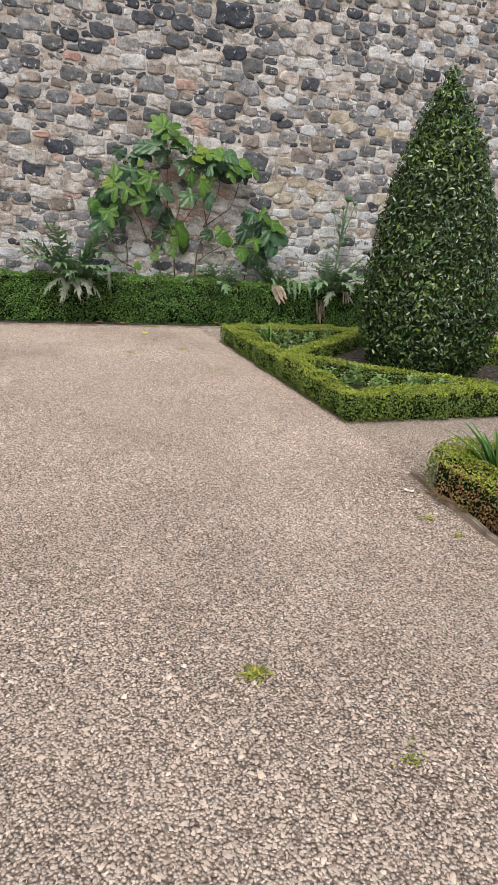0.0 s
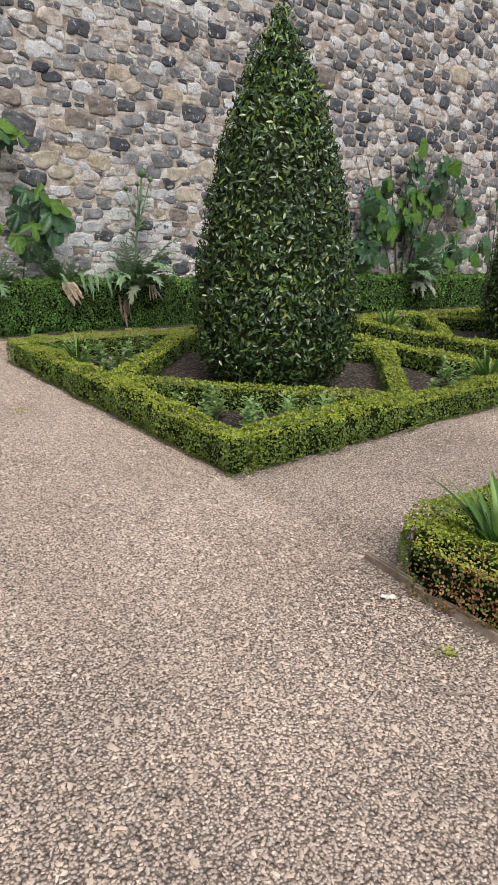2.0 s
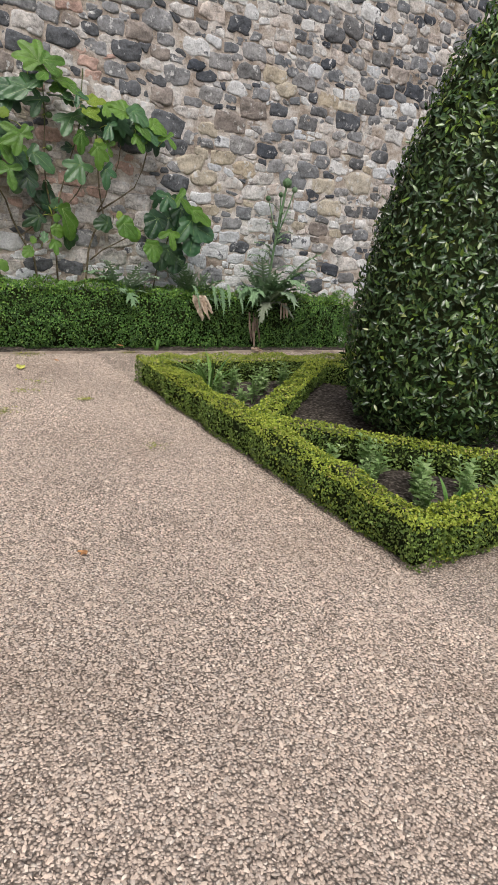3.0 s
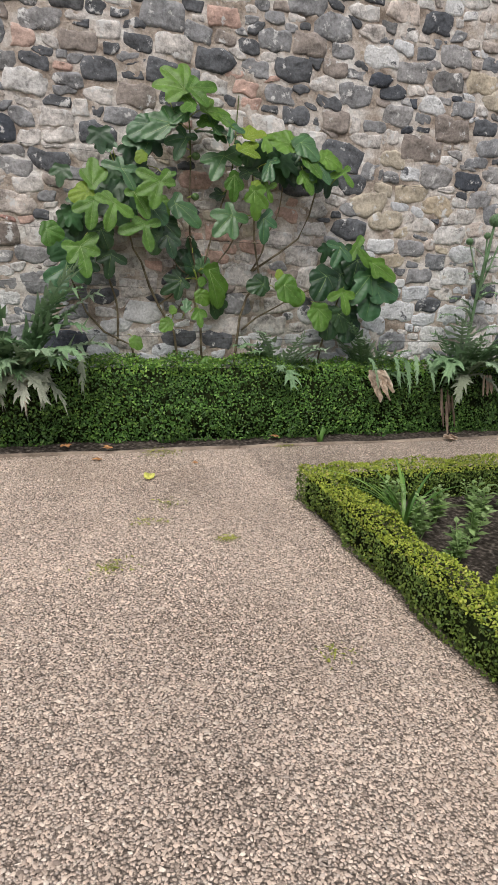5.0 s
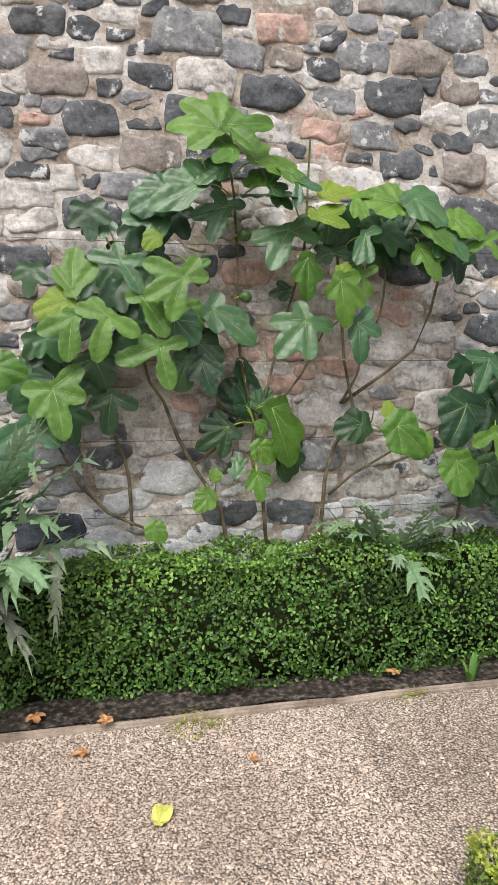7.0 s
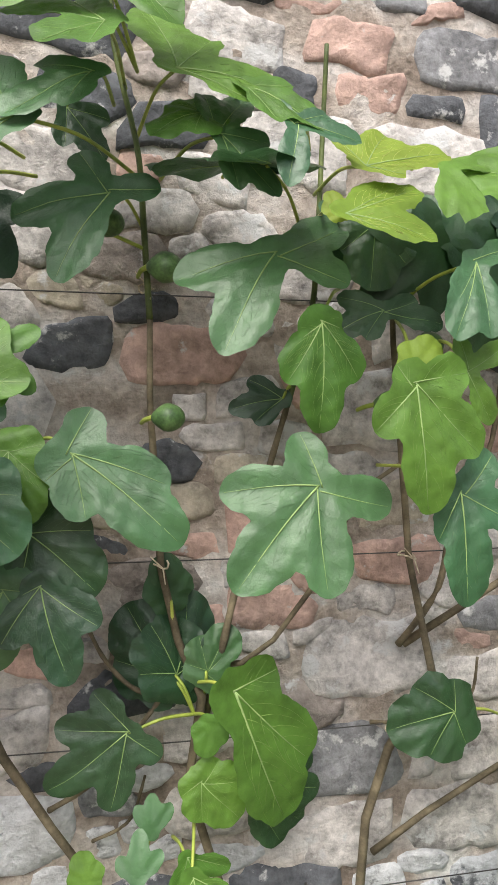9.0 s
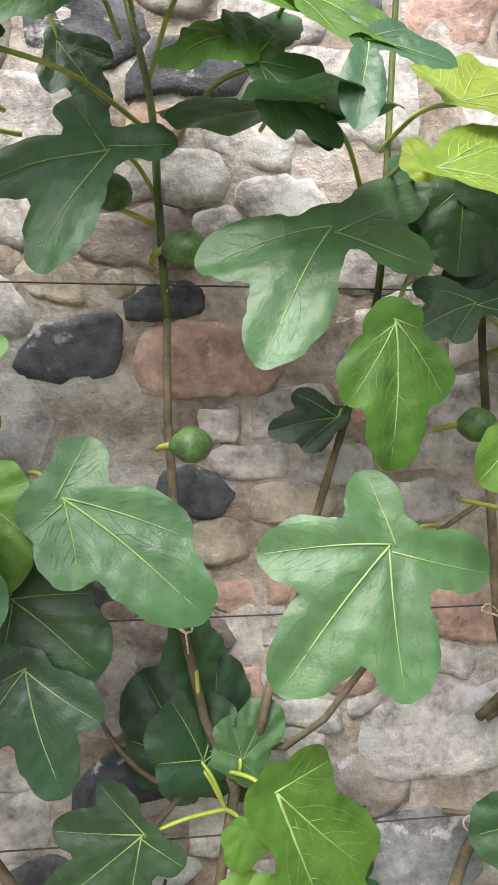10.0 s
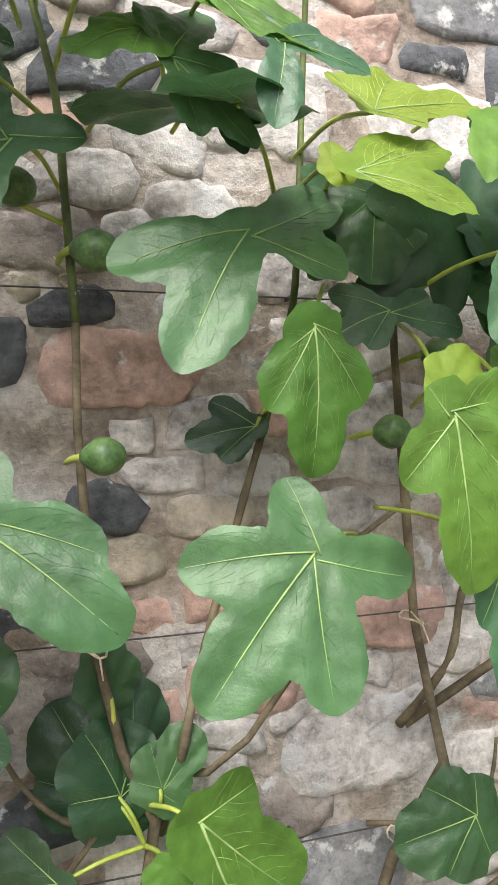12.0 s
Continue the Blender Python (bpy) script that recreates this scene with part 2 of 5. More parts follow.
# ---- mesh helpers ----
def fast_mesh(name, verts, faces, mats, index=None, smooth=True):
    """A mesh from arrays of vertices and of triangles or quads."""
    verts, faces = np.asarray(verts, np.float32), np.asarray(faces, np.int32)
    me = bpy.data.meshes.new(name)
    k = faces.shape[1]
    me.vertices.add(len(verts))
    me.vertices.foreach_set("co", verts.ravel())
    me.loops.add(faces.size)
    me.loops.foreach_set("vertex_index", faces.ravel())
    me.polygons.add(len(faces))
    me.polygons.foreach_set("loop_start", np.arange(0, faces.size, k, dtype=np.int32))
    for m in mats if isinstance(mats, (list, tuple)) else [mats]:
        me.materials.append(m)
    if index is not None:
        me.polygons.foreach_set("material_index", np.asarray(index, np.int32))
    me.polygons.foreach_set("use_smooth", np.full(len(faces), smooth))
    me.update(calc_edges=True)
    me.validate()
    return me


def part(name, me, parent=None, label=""):
    ob = new(name, me)
    if parent is not None:
        ob.parent = parent
    return tagged(ob, label)


def unit(v):
    return v / np.maximum(np.linalg.norm(v, axis=-1, keepdims=True), 1e-9)


def scatter(template, tris, pos, normal, along, size):
    """Copies of a small shape (x across, y along, z up) set on points; returns vertices and triangles."""
    template, tris = np.asarray(template, float), np.asarray(tris)
    nrm = unit(normal)
    y = unit(along - nrm * np.sum(along * nrm, axis=1, keepdims=True))
    x = np.cross(y, nrm)
    size = np.asarray(size)
    if size.ndim == 1:
        size = np.repeat(size[:, None], 3, 1)
    t = template[None] * size[:, None, :]
    v = pos[:, None] + t[..., :1] * x[:, None] + t[..., 1:2] * y[:, None] + t[..., 2:] * nrm[:, None]
    f = tris[None] + (np.arange(len(pos)) * len(template))[:, None, None]
    return v.reshape(-1, 3), f.reshape(-1, 3)


BOXLEAF = ([(0, 0, 0), (-0.32, 0.45, 0.08), (-0.15, 0.95, -0.04), (0.15, 0.95, -0.04), (0.32, 0.45, 0.08)], [(0, 2, 1), (0, 3, 2), (0, 4, 3)])
BAYLEAF = ([(0, 0, 0), (-0.17, 0.3, 0.05), (-0.16, 0.65, 0.03), (0, 1, -0.12), (0.16, 0.65, 0.03), (0.17, 0.3, 0.05), (0, 0.45, 0)],
           [(0, 6, 1), (1, 6, 2), (2, 6, 3), (3, 6, 4), (4, 6, 5), (5, 6, 0)])


def ico():
    p = (1 + 5 ** 0.5) / 2
    v = np.array([(-1, p, 0), (1, p, 0), (-1, -p, 0), (1, -p, 0), (0, -1, p), (0, 1, p), (0, -1, -p), (0, 1, -p), (p, 0, -1), (p, 0, 1), (-p, 0, -1), (-p, 0, 1)])
    f = [(0, 11, 5), (0, 5, 1), (0, 1, 7), (0, 7, 10), (0, 10, 11), (1, 5, 9), (5, 11, 4), (11, 10, 2), (10, 7, 6), (7, 1, 8), (3, 9, 4), (3, 4, 2), (3, 2, 6), (3, 6, 8), (3, 8, 9), (4, 9, 5), (2, 4, 11), (6, 2, 10), (8, 6, 7), (9, 8, 1)]
    return unit(v), np.array(f)


def tube(points, r0, r1, sides=7, knots=0.0):
    """A tapered round stem along points; knots swells it at its nodes."""
    pts = np.array(points, float)
    n = len(pts)
    if n < 6:
        u = np.linspace(0, n - 1, 4 * n)
        i = np.clip(u.astype(int), 0, n - 2)
        a = (u - i)[:, None]
        p0, p1, p2, p3 = pts[np.maximum(i - 1, 0)], pts[i], pts[i + 1], pts[np.minimum(i + 2, n - 1)]
        pts = 0.5 * (2 * p1 + (p2 - p0) * a + (2 * p0 - 5 * p1 + 4 * p2 - p3) * a ** 2 + (3 * p1 - p0 - 3 * p2 + p3) * a ** 3)
        n = len(pts)
    d = unit(np.gradient(pts, axis=0))
    ref = np.where(np.abs(d[:, 2:]) > 0.9, np.array([[1.0, 0, 0]]), np.array([[0, 0, 1.0]]))
    a = unit(np.cross(d, ref))
    b = np.cross(d, a)
    th = np.linspace(0, 2 * np.pi, sides, endpoint=False)
    r = np.linspace(r0, r1, n) * (1 + knots * (np.arange(n) % 3 == 0))
    ring = pts[:, None] + r[:, None, None] * (np.cos(th)[None, :, None] * a[:, None] + np.sin(th)[None, :, None] * b[:, None])
    v = np.concatenate([ring.reshape(-1, 3), pts[:1], pts[-1:]])
    f = []
    for i in range(n - 1):
        for j in range(sides):
            k = (j + 1) % sides
            f += [(i * sides + j, i * sides + k, (i + 1) * sides + k), (i * sides + j, (i + 1) * sides + k, (i + 1) * sides + j)]
    for j in range(sides):
        k = (j + 1) % sides
        f += [(n * sides, k, j), (n * sides + 1, (n - 1) * sides + j, (n - 1) * sides + k)]
    return v, np.array(f)


def joined(*pieces):
    vs, fs, o = [], [], 0
    for v, f in pieces:
        vs.append(v)
        fs.append(np.asarray(f) + o)
        o += len(v)
    return np.concatenate(vs), np.concatenate(fs)


def block(x0, x1, y0, y1, z0, z1, bevel=0.01, rough=0.0):
    """A bevelled block, its long sides cut and made uneven."""
    bm = bmesh.new()
    bmesh.ops.create_cube(bm, size=1)
    for v in bm.verts:
        v.co = ((x0 + x1) / 2 + v.co.x * (x1 - x0), (y0 + y1) / 2 + v.co.y * (y1 - y0), (z0 + z1) / 2 + v.co.z * (z1 - z0))
    bmesh.ops.bevel(bm, geom=bm.edges[:], offset=bevel, segments=2, affect="EDGES")
    if rough:
        bmesh.ops.subdivide_edges(bm, edges=[e for e in bm.edges if e.calc_length() > 0.5], cuts=int(max(x1 - x0, y1 - y0) / 0.25))
        for v in bm.verts:
            v.co += rough * noise.noise_vector(v.co * 2.3)
    bmesh.ops.triangulate(bm, faces=bm.faces[:])
    bm.verts.index_update()
    v = np.array([p.co[:] for p in bm.verts])
    f = np.array([[q.index for q in g.verts] for g in bm.faces])
    bm.free()
    return v, f


# ---- plan ----
WALL_Y, KERB_Y = 8.42, 7.94
BED_MAIN, BED_FAR, BED_NEAR = (2.03, 5.45, 3.82, 6.93), (6.25, 9.65, 3.82, 6.93), (1.895, 5.33, -0.30, 2.79)

# ---- ground ----
bm = bmesh.new()
bmesh.ops.create_grid(bm, x_segments=8, y_segments=8, size=600)
me = bpy.data.meshes.new("ground")
bm.to_mesh(me)
bm.free()
me.materials.append(M_GROUND)
tagged(new("ground", me), "pinkish beige gravel paths round the beds", kind="structure")


def soil_sheet(name, x0, x1, y0, y1):
    nx, ny = int((x1 - x0) / 0.07) + 2, int((y1 - y0) / 0.07) + 2
    gx, gy = np.meshgrid(np.linspace(x0, x1, nx), np.linspace(y0, y1, ny))
    gz = np.array([0.014 + 0.010 * noise.noise((a * 5, b * 5, 0)) + 0.014 * noise.noise((a * 21, b * 21, 3)) for a, b in zip(gx.ravel(), gy.ravel())])
    v = np.stack([gx.ravel(), gy.ravel(), np.maximum(gz, 0.004)], 1)
    i = np.arange(nx * ny).reshape(ny, nx)
    f = np.stack([i[:-1, :-1], i[:-1, 1:], i[1:, 1:], i[1:, :-1]], -1).reshape(-1, 4)
    tagged(new(name, fast_mesh(name, v, f, M_SOIL)), "dark crumbly soil of a flower bed", kind="structure")


for nm, (a, b, c, d) in (("soil_1", BED_MAIN), ("soil_2", BED_FAR), ("soil_3", BED_NEAR)):
    soil_sheet(nm, a + 0.08, b - 0.08, c + 0.08, d - 0.08)
soil_sheet("soil_4", -4.0, 14.0, KERB_Y + 0.03, WALL_Y + 0.02)


def edging(name, pts, w, h, label):
    """A low weathered edging strip along straight stretches."""
    pieces = []
    for (xa, ya), (xb, yb) in zip(pts[:-1], pts[1:]):
        L = math.hypot(xb - xa, yb - ya)
        v, f = block(0, L, -w / 2, w / 2, -0.02, h, 0.008, 0.012)
        m = np.array(pose(xa, ya, 0, 0, 0, math.degrees(math.atan2(yb - ya, xb - xa))))
        pieces.append((v @ m[:3, :3].T + m[:3, 3], f))
    tagged(new(name, fast_mesh(name, *joined(*pieces), M_KERB, smooth=False)), label, kind="structure")


edging("kerb_1", [(-4 + 2.01 * i, KERB_Y + 0.006 * (i % 2)) for i in range(10)], 0.035, 0.020, "thin weathered timber edging along the border")
edging("kerb_2", [(2.0, 2.885), (1.955, 2.62), (1.895, 2.1), (1.885, 1.0), (1.885, -0.3)], 0.024, 0.04, "thin weathered timber edging beside the box hedge")


# ---- hedges ----
def hedge(name, pts, w, h, label, density, leaf, mats, top_new=0.0, bulge=0.02, brown=None, gaps=0.55):
    """A clipped hedge along pts: a twiggy core coloured as dark as its shaded inside and a skin of small leaves, the
    top of it in new growth.
    """
    root = tagged(new(name), label, "hedge")
    P, N, top, core = [], [], [], []
    for (xa, ya), (xb, yb) in zip(pts[:-1], pts[1:]):
        a, b = np.array([xa, ya, 0.0]), np.array([xb, yb, 0.0])
        L = np.linalg.norm(b - a)
        d = (b - a) / L
        s = np.array([-d[1], d[0], 0])
        per = 2 * h + w
        n = int(L * per * density)
        u = RNG.random(n) * L
        q = RNG.random(n) * per
        side = np.where(q < h, -1.0, np.where(q > h + w, 1.0, 0.0))
        z = np.where(side < 0, q, np.where(side > 0, per - q, h))
        off = np.where(side == 0, q - h - w / 2, side * w / 2)
        nn = side[:, None] * s + (side == 0)[:, None] * np.array([0, 0, 1.0])
        edge = np.where(side == 0, np.abs(off) / (w / 2), z / h) ** 6
        nn = unit(nn + edge[:, None] * np.where((side == 0)[:, None], np.sign(off)[:, None] * s, np.array([0, 0, 1.0])) * 0.8)
        pos = a + u[:, None] * d + off[:, None] * s + z[:, None] * np.array([0, 0, 1.0])
        pos -= nn * (edge * 0.25 * min(w, h) * 0.35)[:, None]
        wob = np.array([1.3 * noise.noise((p[0] * 2.6, p[1] * 2.6, p[2] * 3.1)) + 0.7 * noise.noise((p[0] * 9, p[1] * 9, p[2] * 9)) for p in pos])
        pos += nn * (bulge * np.maximum(wob, -0.55) - np.abs(RNG.normal(0, leaf * 0.45, n)))[:, None]
        pos -= nn * (np.clip(0.10 - z, 0, 0.1) * 0.35 * np.abs(side))[:, None]
        pos[:, 2] = np.maximum(pos[:, 2], 0.015)
        P.append(pos)
        N.append(nn)
        top.append((side == 0) | (z > 0.86 * h))
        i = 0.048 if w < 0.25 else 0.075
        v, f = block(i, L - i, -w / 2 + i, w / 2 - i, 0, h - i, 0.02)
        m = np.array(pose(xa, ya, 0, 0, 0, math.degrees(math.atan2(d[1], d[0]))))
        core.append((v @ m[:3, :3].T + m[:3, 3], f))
    for (xa, ya), (xb, yb) in ((pts[0], pts[1]), (pts[-1], pts[-2])):
        d = unit(np.array([xa - xb, ya - yb, 0.0]))
        s = np.array([-d[1], d[0], 0])
        n = int(w * h * density)
        o, z = RNG.uniform(-w / 2, w / 2, n), RNG.uniform(0.01, h, n)
        P.append(np.array([xa, ya, 0.0]) + o[:, None] * s + z[:, None] * np.array([0, 0, 1.0]) - d * (np.abs(RNG.normal(0, leaf * 0.5, n)) + 0.25 * w * (np.abs(o) / (w / 2)) ** 5 + 0.12 * h * (z / h) ** 6)[:, None])
        N.append(np.repeat(d[None], n, 0))
        top.append(z > 0.86 * h)
    P, N, top = np.concatenate(P), np.concatenate(N), np.concatenate(top)
    n = len(P)
    nn = unit(N + RNG.normal(0, 0.55, (n, 3)))
    al = RNG.normal(0, 1, (n, 3)) + N * 0.6 + np.array([0, 0, 0.5])
    v, f = scatter(*BOXLEAF, P, nn, al, leaf * RNG.uniform(0.7, 1.35, n))
    pick = np.zeros(n, int)
    pick[top & (RNG.random(n) < top_new)] = 1
    hole = np.array([noise.noise((p[0] * 5.5, p[1] * 5.5, p[2] * 6.5 + 9)) + 0.5 * noise.noise((p[0] * 15, p[1] * 15, p[2] * 15)) for p in P])
    hide = (hole < -0.26) & (RNG.random(n) < gaps) & ~(top & (N[:, 2] > 0.6) & (RNG.random(n) < 0.7))
    patchy = np.array([noise.noise((p[0] * 3.7, p[1] * 3.7, 5.0)) for p in P])
    pick[(pick == 0) & (patchy > 0.05) & (RNG.random(n) < 0.14 * top_new)] = 1
    if brown is not None:
        bx, by, bz, br = brown
        near = np.linalg.norm((P - np.array([bx, by, bz])) / np.array([1, 1.6, 0.7]), axis=1) < br * RNG.uniform(0.5, 1.2, n)
        pick[near & (RNG.random(n) < 0.75)] = 2
    pick[hide] = -1
    part("core", fast_mesh("core", *joined(*core), M_CORE), root, "twiggy core, near-black with the shade inside the hedge put into its colour")
    for k, nm, lab in ((0, "foliage", ""), (1, "new_growth", "yellow-green new leaves"), (2, "scorched_leaves", "scorched brown leaves")):
        if (pick == k).any():
            vk = v.reshape(n, 5, 3)[pick == k].reshape(-1, 3)
            c = int((pick == k).sum())
            fk = (np.array(BOXLEAF[1])[None] + 5 * np.arange(c)[:, None, None]).reshape(-1, 3)
            tagged(part(nm, fast_mesh(nm, vk, fk, mats[k], smooth=False), root, lab), lab, kind="stuff")
    return root


LOW, WALLH = (M_BOX, M_BOXNEW, M_BOXBROWN), (M_BOXDARK, M_BOXLIGHT, M_BOXBROWN)
hedge("border_hedge", [(-1.9, 8.235), (5.25, 8.235)], 0.30, 0.60, "dark green clipped hedge along the foot of the wall", 8600, 0.0192, WALLH, 0.5, 0.085, None, 0.6)
hedge("border_hedge", [(-4.0, 8.235), (-1.95, 8.235)], 0.30, 0.60, "dark green clipped hedge along the foot of the wall", 2600, 0.034, WALLH, 0.4, 0.045)
hedge("border_hedge", [(6.5, 8.235), (14.0, 8.235)], 0.30, 0.60, "dark green clipped hedge along the foot of the wall", 2600, 0.034, WALLH, 0.4, 0.045)


def bed_hedges(bed, density, leaf, brown=None, w=0.20, h=0.225, corner=None):
    """The low box hedges of a square bed: four sides and an inner diamond."""
    x0, x1, y0, y1 = bed
    e = w / 2
    xm, ym = (x0 + x1) / 2, (y0 + y1) / 2
    sides = [[(x0 + e, y0), (x0 + e, y1)], [(x1 - e, y0), (x1 - e, y1)], [(x0 + w, y0 + e), (x1 - w, y0 + e)], [(x0 + w, y1 - e), (x1 - w, y1 - e)]]
    if corner:
        sides[0] = [(x0 + e, y0), (x0 + e - 0.01, y1 - corner), (x0 + e + corner * 0.75, y1 - e)]
        sides[3] = [(x0 + e + corner * 0.75, y1 - e), (x1 - w, y1 - e)]
    for i, p in enumerate(sides):
        near = 1.3 if bed is BED_MAIN and i in (0, 3) else 0.4 if bed is BED_NEAR and i in (1, 2) or bed is BED_MAIN and i == 1 else 1.0
        hedge("box_hedge", p, w, h, "low clipped box hedge edging a flower bed", density * near, leaf / near ** 0.6, LOW, 0.92, 0.034, brown if i == 0 else None)
    inner = [(xm, y0 + w), (x1 - w, ym), (xm, y1 - w), (x0 + w, ym), (xm, y0 + w)]
    for a, b in zip(inner[:-1], inner[1:]):
        hedge("box_hedge", [a, b], w * 0.85, h * 0.92, "low clipped box hedge running slantwise inside a flower bed", density * (0.4 if bed is BED_NEAR else 0.75), leaf * (1.4 if bed is BED_NEAR else 1.08), LOW, 0.85, 0.022)


bed_hedges(BED_MAIN, 10000, 0.0158)
bed_hedges(BED_NEAR, 15000, 0.0122, (1.93, 2.3, 0.05, 0.26), 0.22, 0.235, 0.17)
bed_hedges(BED_FAR, 3200, 0.028)


# ---- clipped bay trees ----
def bay_topiary(x, y, lean, count, label):
    root = tagged(new("bay_topiary"), label, "topiary")
    root.location = (x, y, 0)
    prof_z = np.array([0.06, 0.14, 0.30, 0.60, 1.0, 1.4, 1.83, 2.15, 2.4, 2.58, 2.70])
    prof_r = np.array([0.45, 0.55, 0.62, 0.645, 0.61, 0.54, 0.43, 0.315, 0.205, 0.105, 0.02])
    # core, its colour as dark as the shaded inside of the crown
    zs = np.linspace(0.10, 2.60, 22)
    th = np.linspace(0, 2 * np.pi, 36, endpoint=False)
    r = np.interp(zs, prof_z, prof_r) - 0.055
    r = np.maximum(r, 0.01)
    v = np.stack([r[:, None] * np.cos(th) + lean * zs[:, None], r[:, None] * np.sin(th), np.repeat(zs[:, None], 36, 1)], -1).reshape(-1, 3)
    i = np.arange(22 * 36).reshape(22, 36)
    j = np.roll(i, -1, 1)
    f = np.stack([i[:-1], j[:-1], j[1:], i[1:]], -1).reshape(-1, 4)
    part("core", fast_mesh("core", v, f, M_CORE), root, "twiggy core, near-black with the shade inside the crown put into its colour")
    part("trunk", fast_mesh("trunk", *tube([(0, 0, -0.02), (0.01, 0, 0.2), (lean * 0.6, 0, 0.6)], 0.06, 0.05, 10), M_BARK), root, "short brown trunk")
    w = prof_r[:-1] + prof_r[1:]
    L = np.hypot(np.diff(prof_z), np.diff(prof_r))
    cum = np.concatenate([[0], np.cumsum(w * L)])
    q = RNG.random(count) * cum[-1]
    k = np.clip(np.searchsorted(cum, q) - 1, 0, len(w) - 1)
    a = (q - cum[k]) / (cum[k + 1] - cum[k])
    z = prof_z[k] + a * (prof_z[k + 1] - prof_z[k])
    rr = prof_r[k] + a * (prof_r[k + 1] - prof_r[k])
    slope = -(prof_r[k + 1] - prof_r[k]) / (prof_z[k + 1] - prof_z[k])
    t = RNG.random(count) * 2 * np.pi
    nrm = unit(np.stack([np.cos(t), np.sin(t), slope], 1))
    pos = np.stack([rr * np.cos(t) + lean * z, rr * np.sin(t), z], 1)
    wob = np.array([noise.noise(p * 3.0) + 0.5 * noise.noise(p * 9.0) for p in [Vector(c) for c in pos]])
    pos += nrm * (0.03 * wob + RNG.uniform(-0.06, 0.012, count))[:, None]
    nn = unit(nrm + RNG.normal(0, 0.5, (count, 3)))
    al = RNG.normal(0, 1, (count, 3)) + nrm * 0.8 + np.array([0, 0, 0.5])
    v, f = scatter(*BAYLEAF, pos, nn, al, 0.048 * RNG.uniform(0.6, 1.3, count))
    young = RNG.random(count) < 0.03 + 0.14 * (z > 1.9) + 0.2 * (wob > 0.5)
    for flag, nm, m, lab in ((False, "foliage", M_BAY, ""), (True, "young_leaves", M_BAYNEW, "light green young leaves")):
        c = int((young == flag).sum())
        vk = v.reshape(count, 7, 3)[young == flag].reshape(-1, 3)
        fk = (np.array(BAYLEAF[1])[None] + 7 * np.arange(c)[:, None, None]).reshape(-1, 3)
        tagged(part(nm, fast_mesh(nm, vk, fk, m), root, lab), lab, kind="stuff")


bay_topiary(3.68, 5.3, -0.062, 19000, "tall clipped bay cone in the middle of a box-edged bed")
bay_topiary(8.15, 5.3, -0.062, 10000, "tall clipped bay cone in the middle of the farther bed")


# ---- the fig against the wall ----
def lobed_outline(style, theta, rng=None):
    """How far a fig leaf's edge lies from its stalk, by the angle from its middle lobe."""
    t = np.abs(theta)
    side = np.where(theta > 0, 1.0, 0.0)
    f = rng.uniform(-1, 1, 8) if rng is not None else np.zeros(8)
    cuts = ()
    skew = 1 + 0.10 * f[0] * np.sign(theta)
    if style == "1":
        r = np.cos(np.minimum(t * 0.60, 1.5)) ** 4.3 * 0.93 + 0.13 * np.exp(-((t - 2.1) / 0.7) ** 2) + 0.05 + 0.05 * np.exp(-((t - 0.55) / 0.16) ** 2)
    else:
        r = np.interp(t, [0, 0.28, 0.55, 0.95, 1.25, 1.5, 1.85, 2.3, 2.75, 3.15], [1.0, 0.93, 0.76, 0.76, 0.70, 0.56, 0.53, 0.47, 0.34, 0.12])
        if style == "5":
            cuts = ((0.53 + 0.05 * f[1], 0.54 + 0.07 * f[2], 0.165), (1.42 + 0.08 * f[3], 0.50 + 0.10 * f[4], 0.165))
        else:
            cuts = ((0.58 + 0.06 * f[1], 0.44 + 0.10 * f[2], 0.175), (1.55 + 0.1 * f[3], 0.16 + 0.12 * f[4], 0.16))
        for c, d, w in cuts:
            r = r * (1 - d * (1 + 0.25 * f[5] * (side - 0.5)) * np.exp(-np.abs((t - c) / w) ** 2.8))
    return r * skew * (1 + 0.014 * np.sin(theta * 37) + 0.020 * np.sin(theta * 17 + 1 + f[6]) + 0.02 * np.sin(theta * 5 + 2 * theta ** 2)), [c[0] for c in cuts if c[1] > 0.3]


def lobe_field(x, y, lobes, core, ph):
    """Above 0 inside a leaf whose lobes (direction, length, half width) spread from its stalk."""
    acc = np.exp(np.clip(34 * (core - np.hypot(x, y)), -60, 40))
    for ang, ln, w in lobes:
        s = (x * np.sin(ang) + y * np.cos(ang)) / ln
        dd = np.abs(x * np.cos(ang) - y * np.sin(ang))
        swell = np.clip(s / 0.6, 0, 1)
        wide = w * (0.42 + 0.58 * swell * swell * (3 - 2 * swell)) * np.sqrt(np.clip(1 - (np.clip(s - 0.60, 0, 1) / 0.40) ** 2, 0, 1))
        fi = np.where(s > 1, -(s - 1) * ln - dd, np.where(s < 0, s * ln + 0.4 * w - dd, wide - dd))
        acc += np.exp(np.clip(34 * fi, -60, 40))
    edge = 0.012 * np.sin(21 * x + 13 * y + ph) * np.sin(17 * y - 19 * x + 2 * ph) + 0.006 * np.sin(47 * x + ph) * np.sin(51 * y)
    return np.log(acc) / 34 + edge


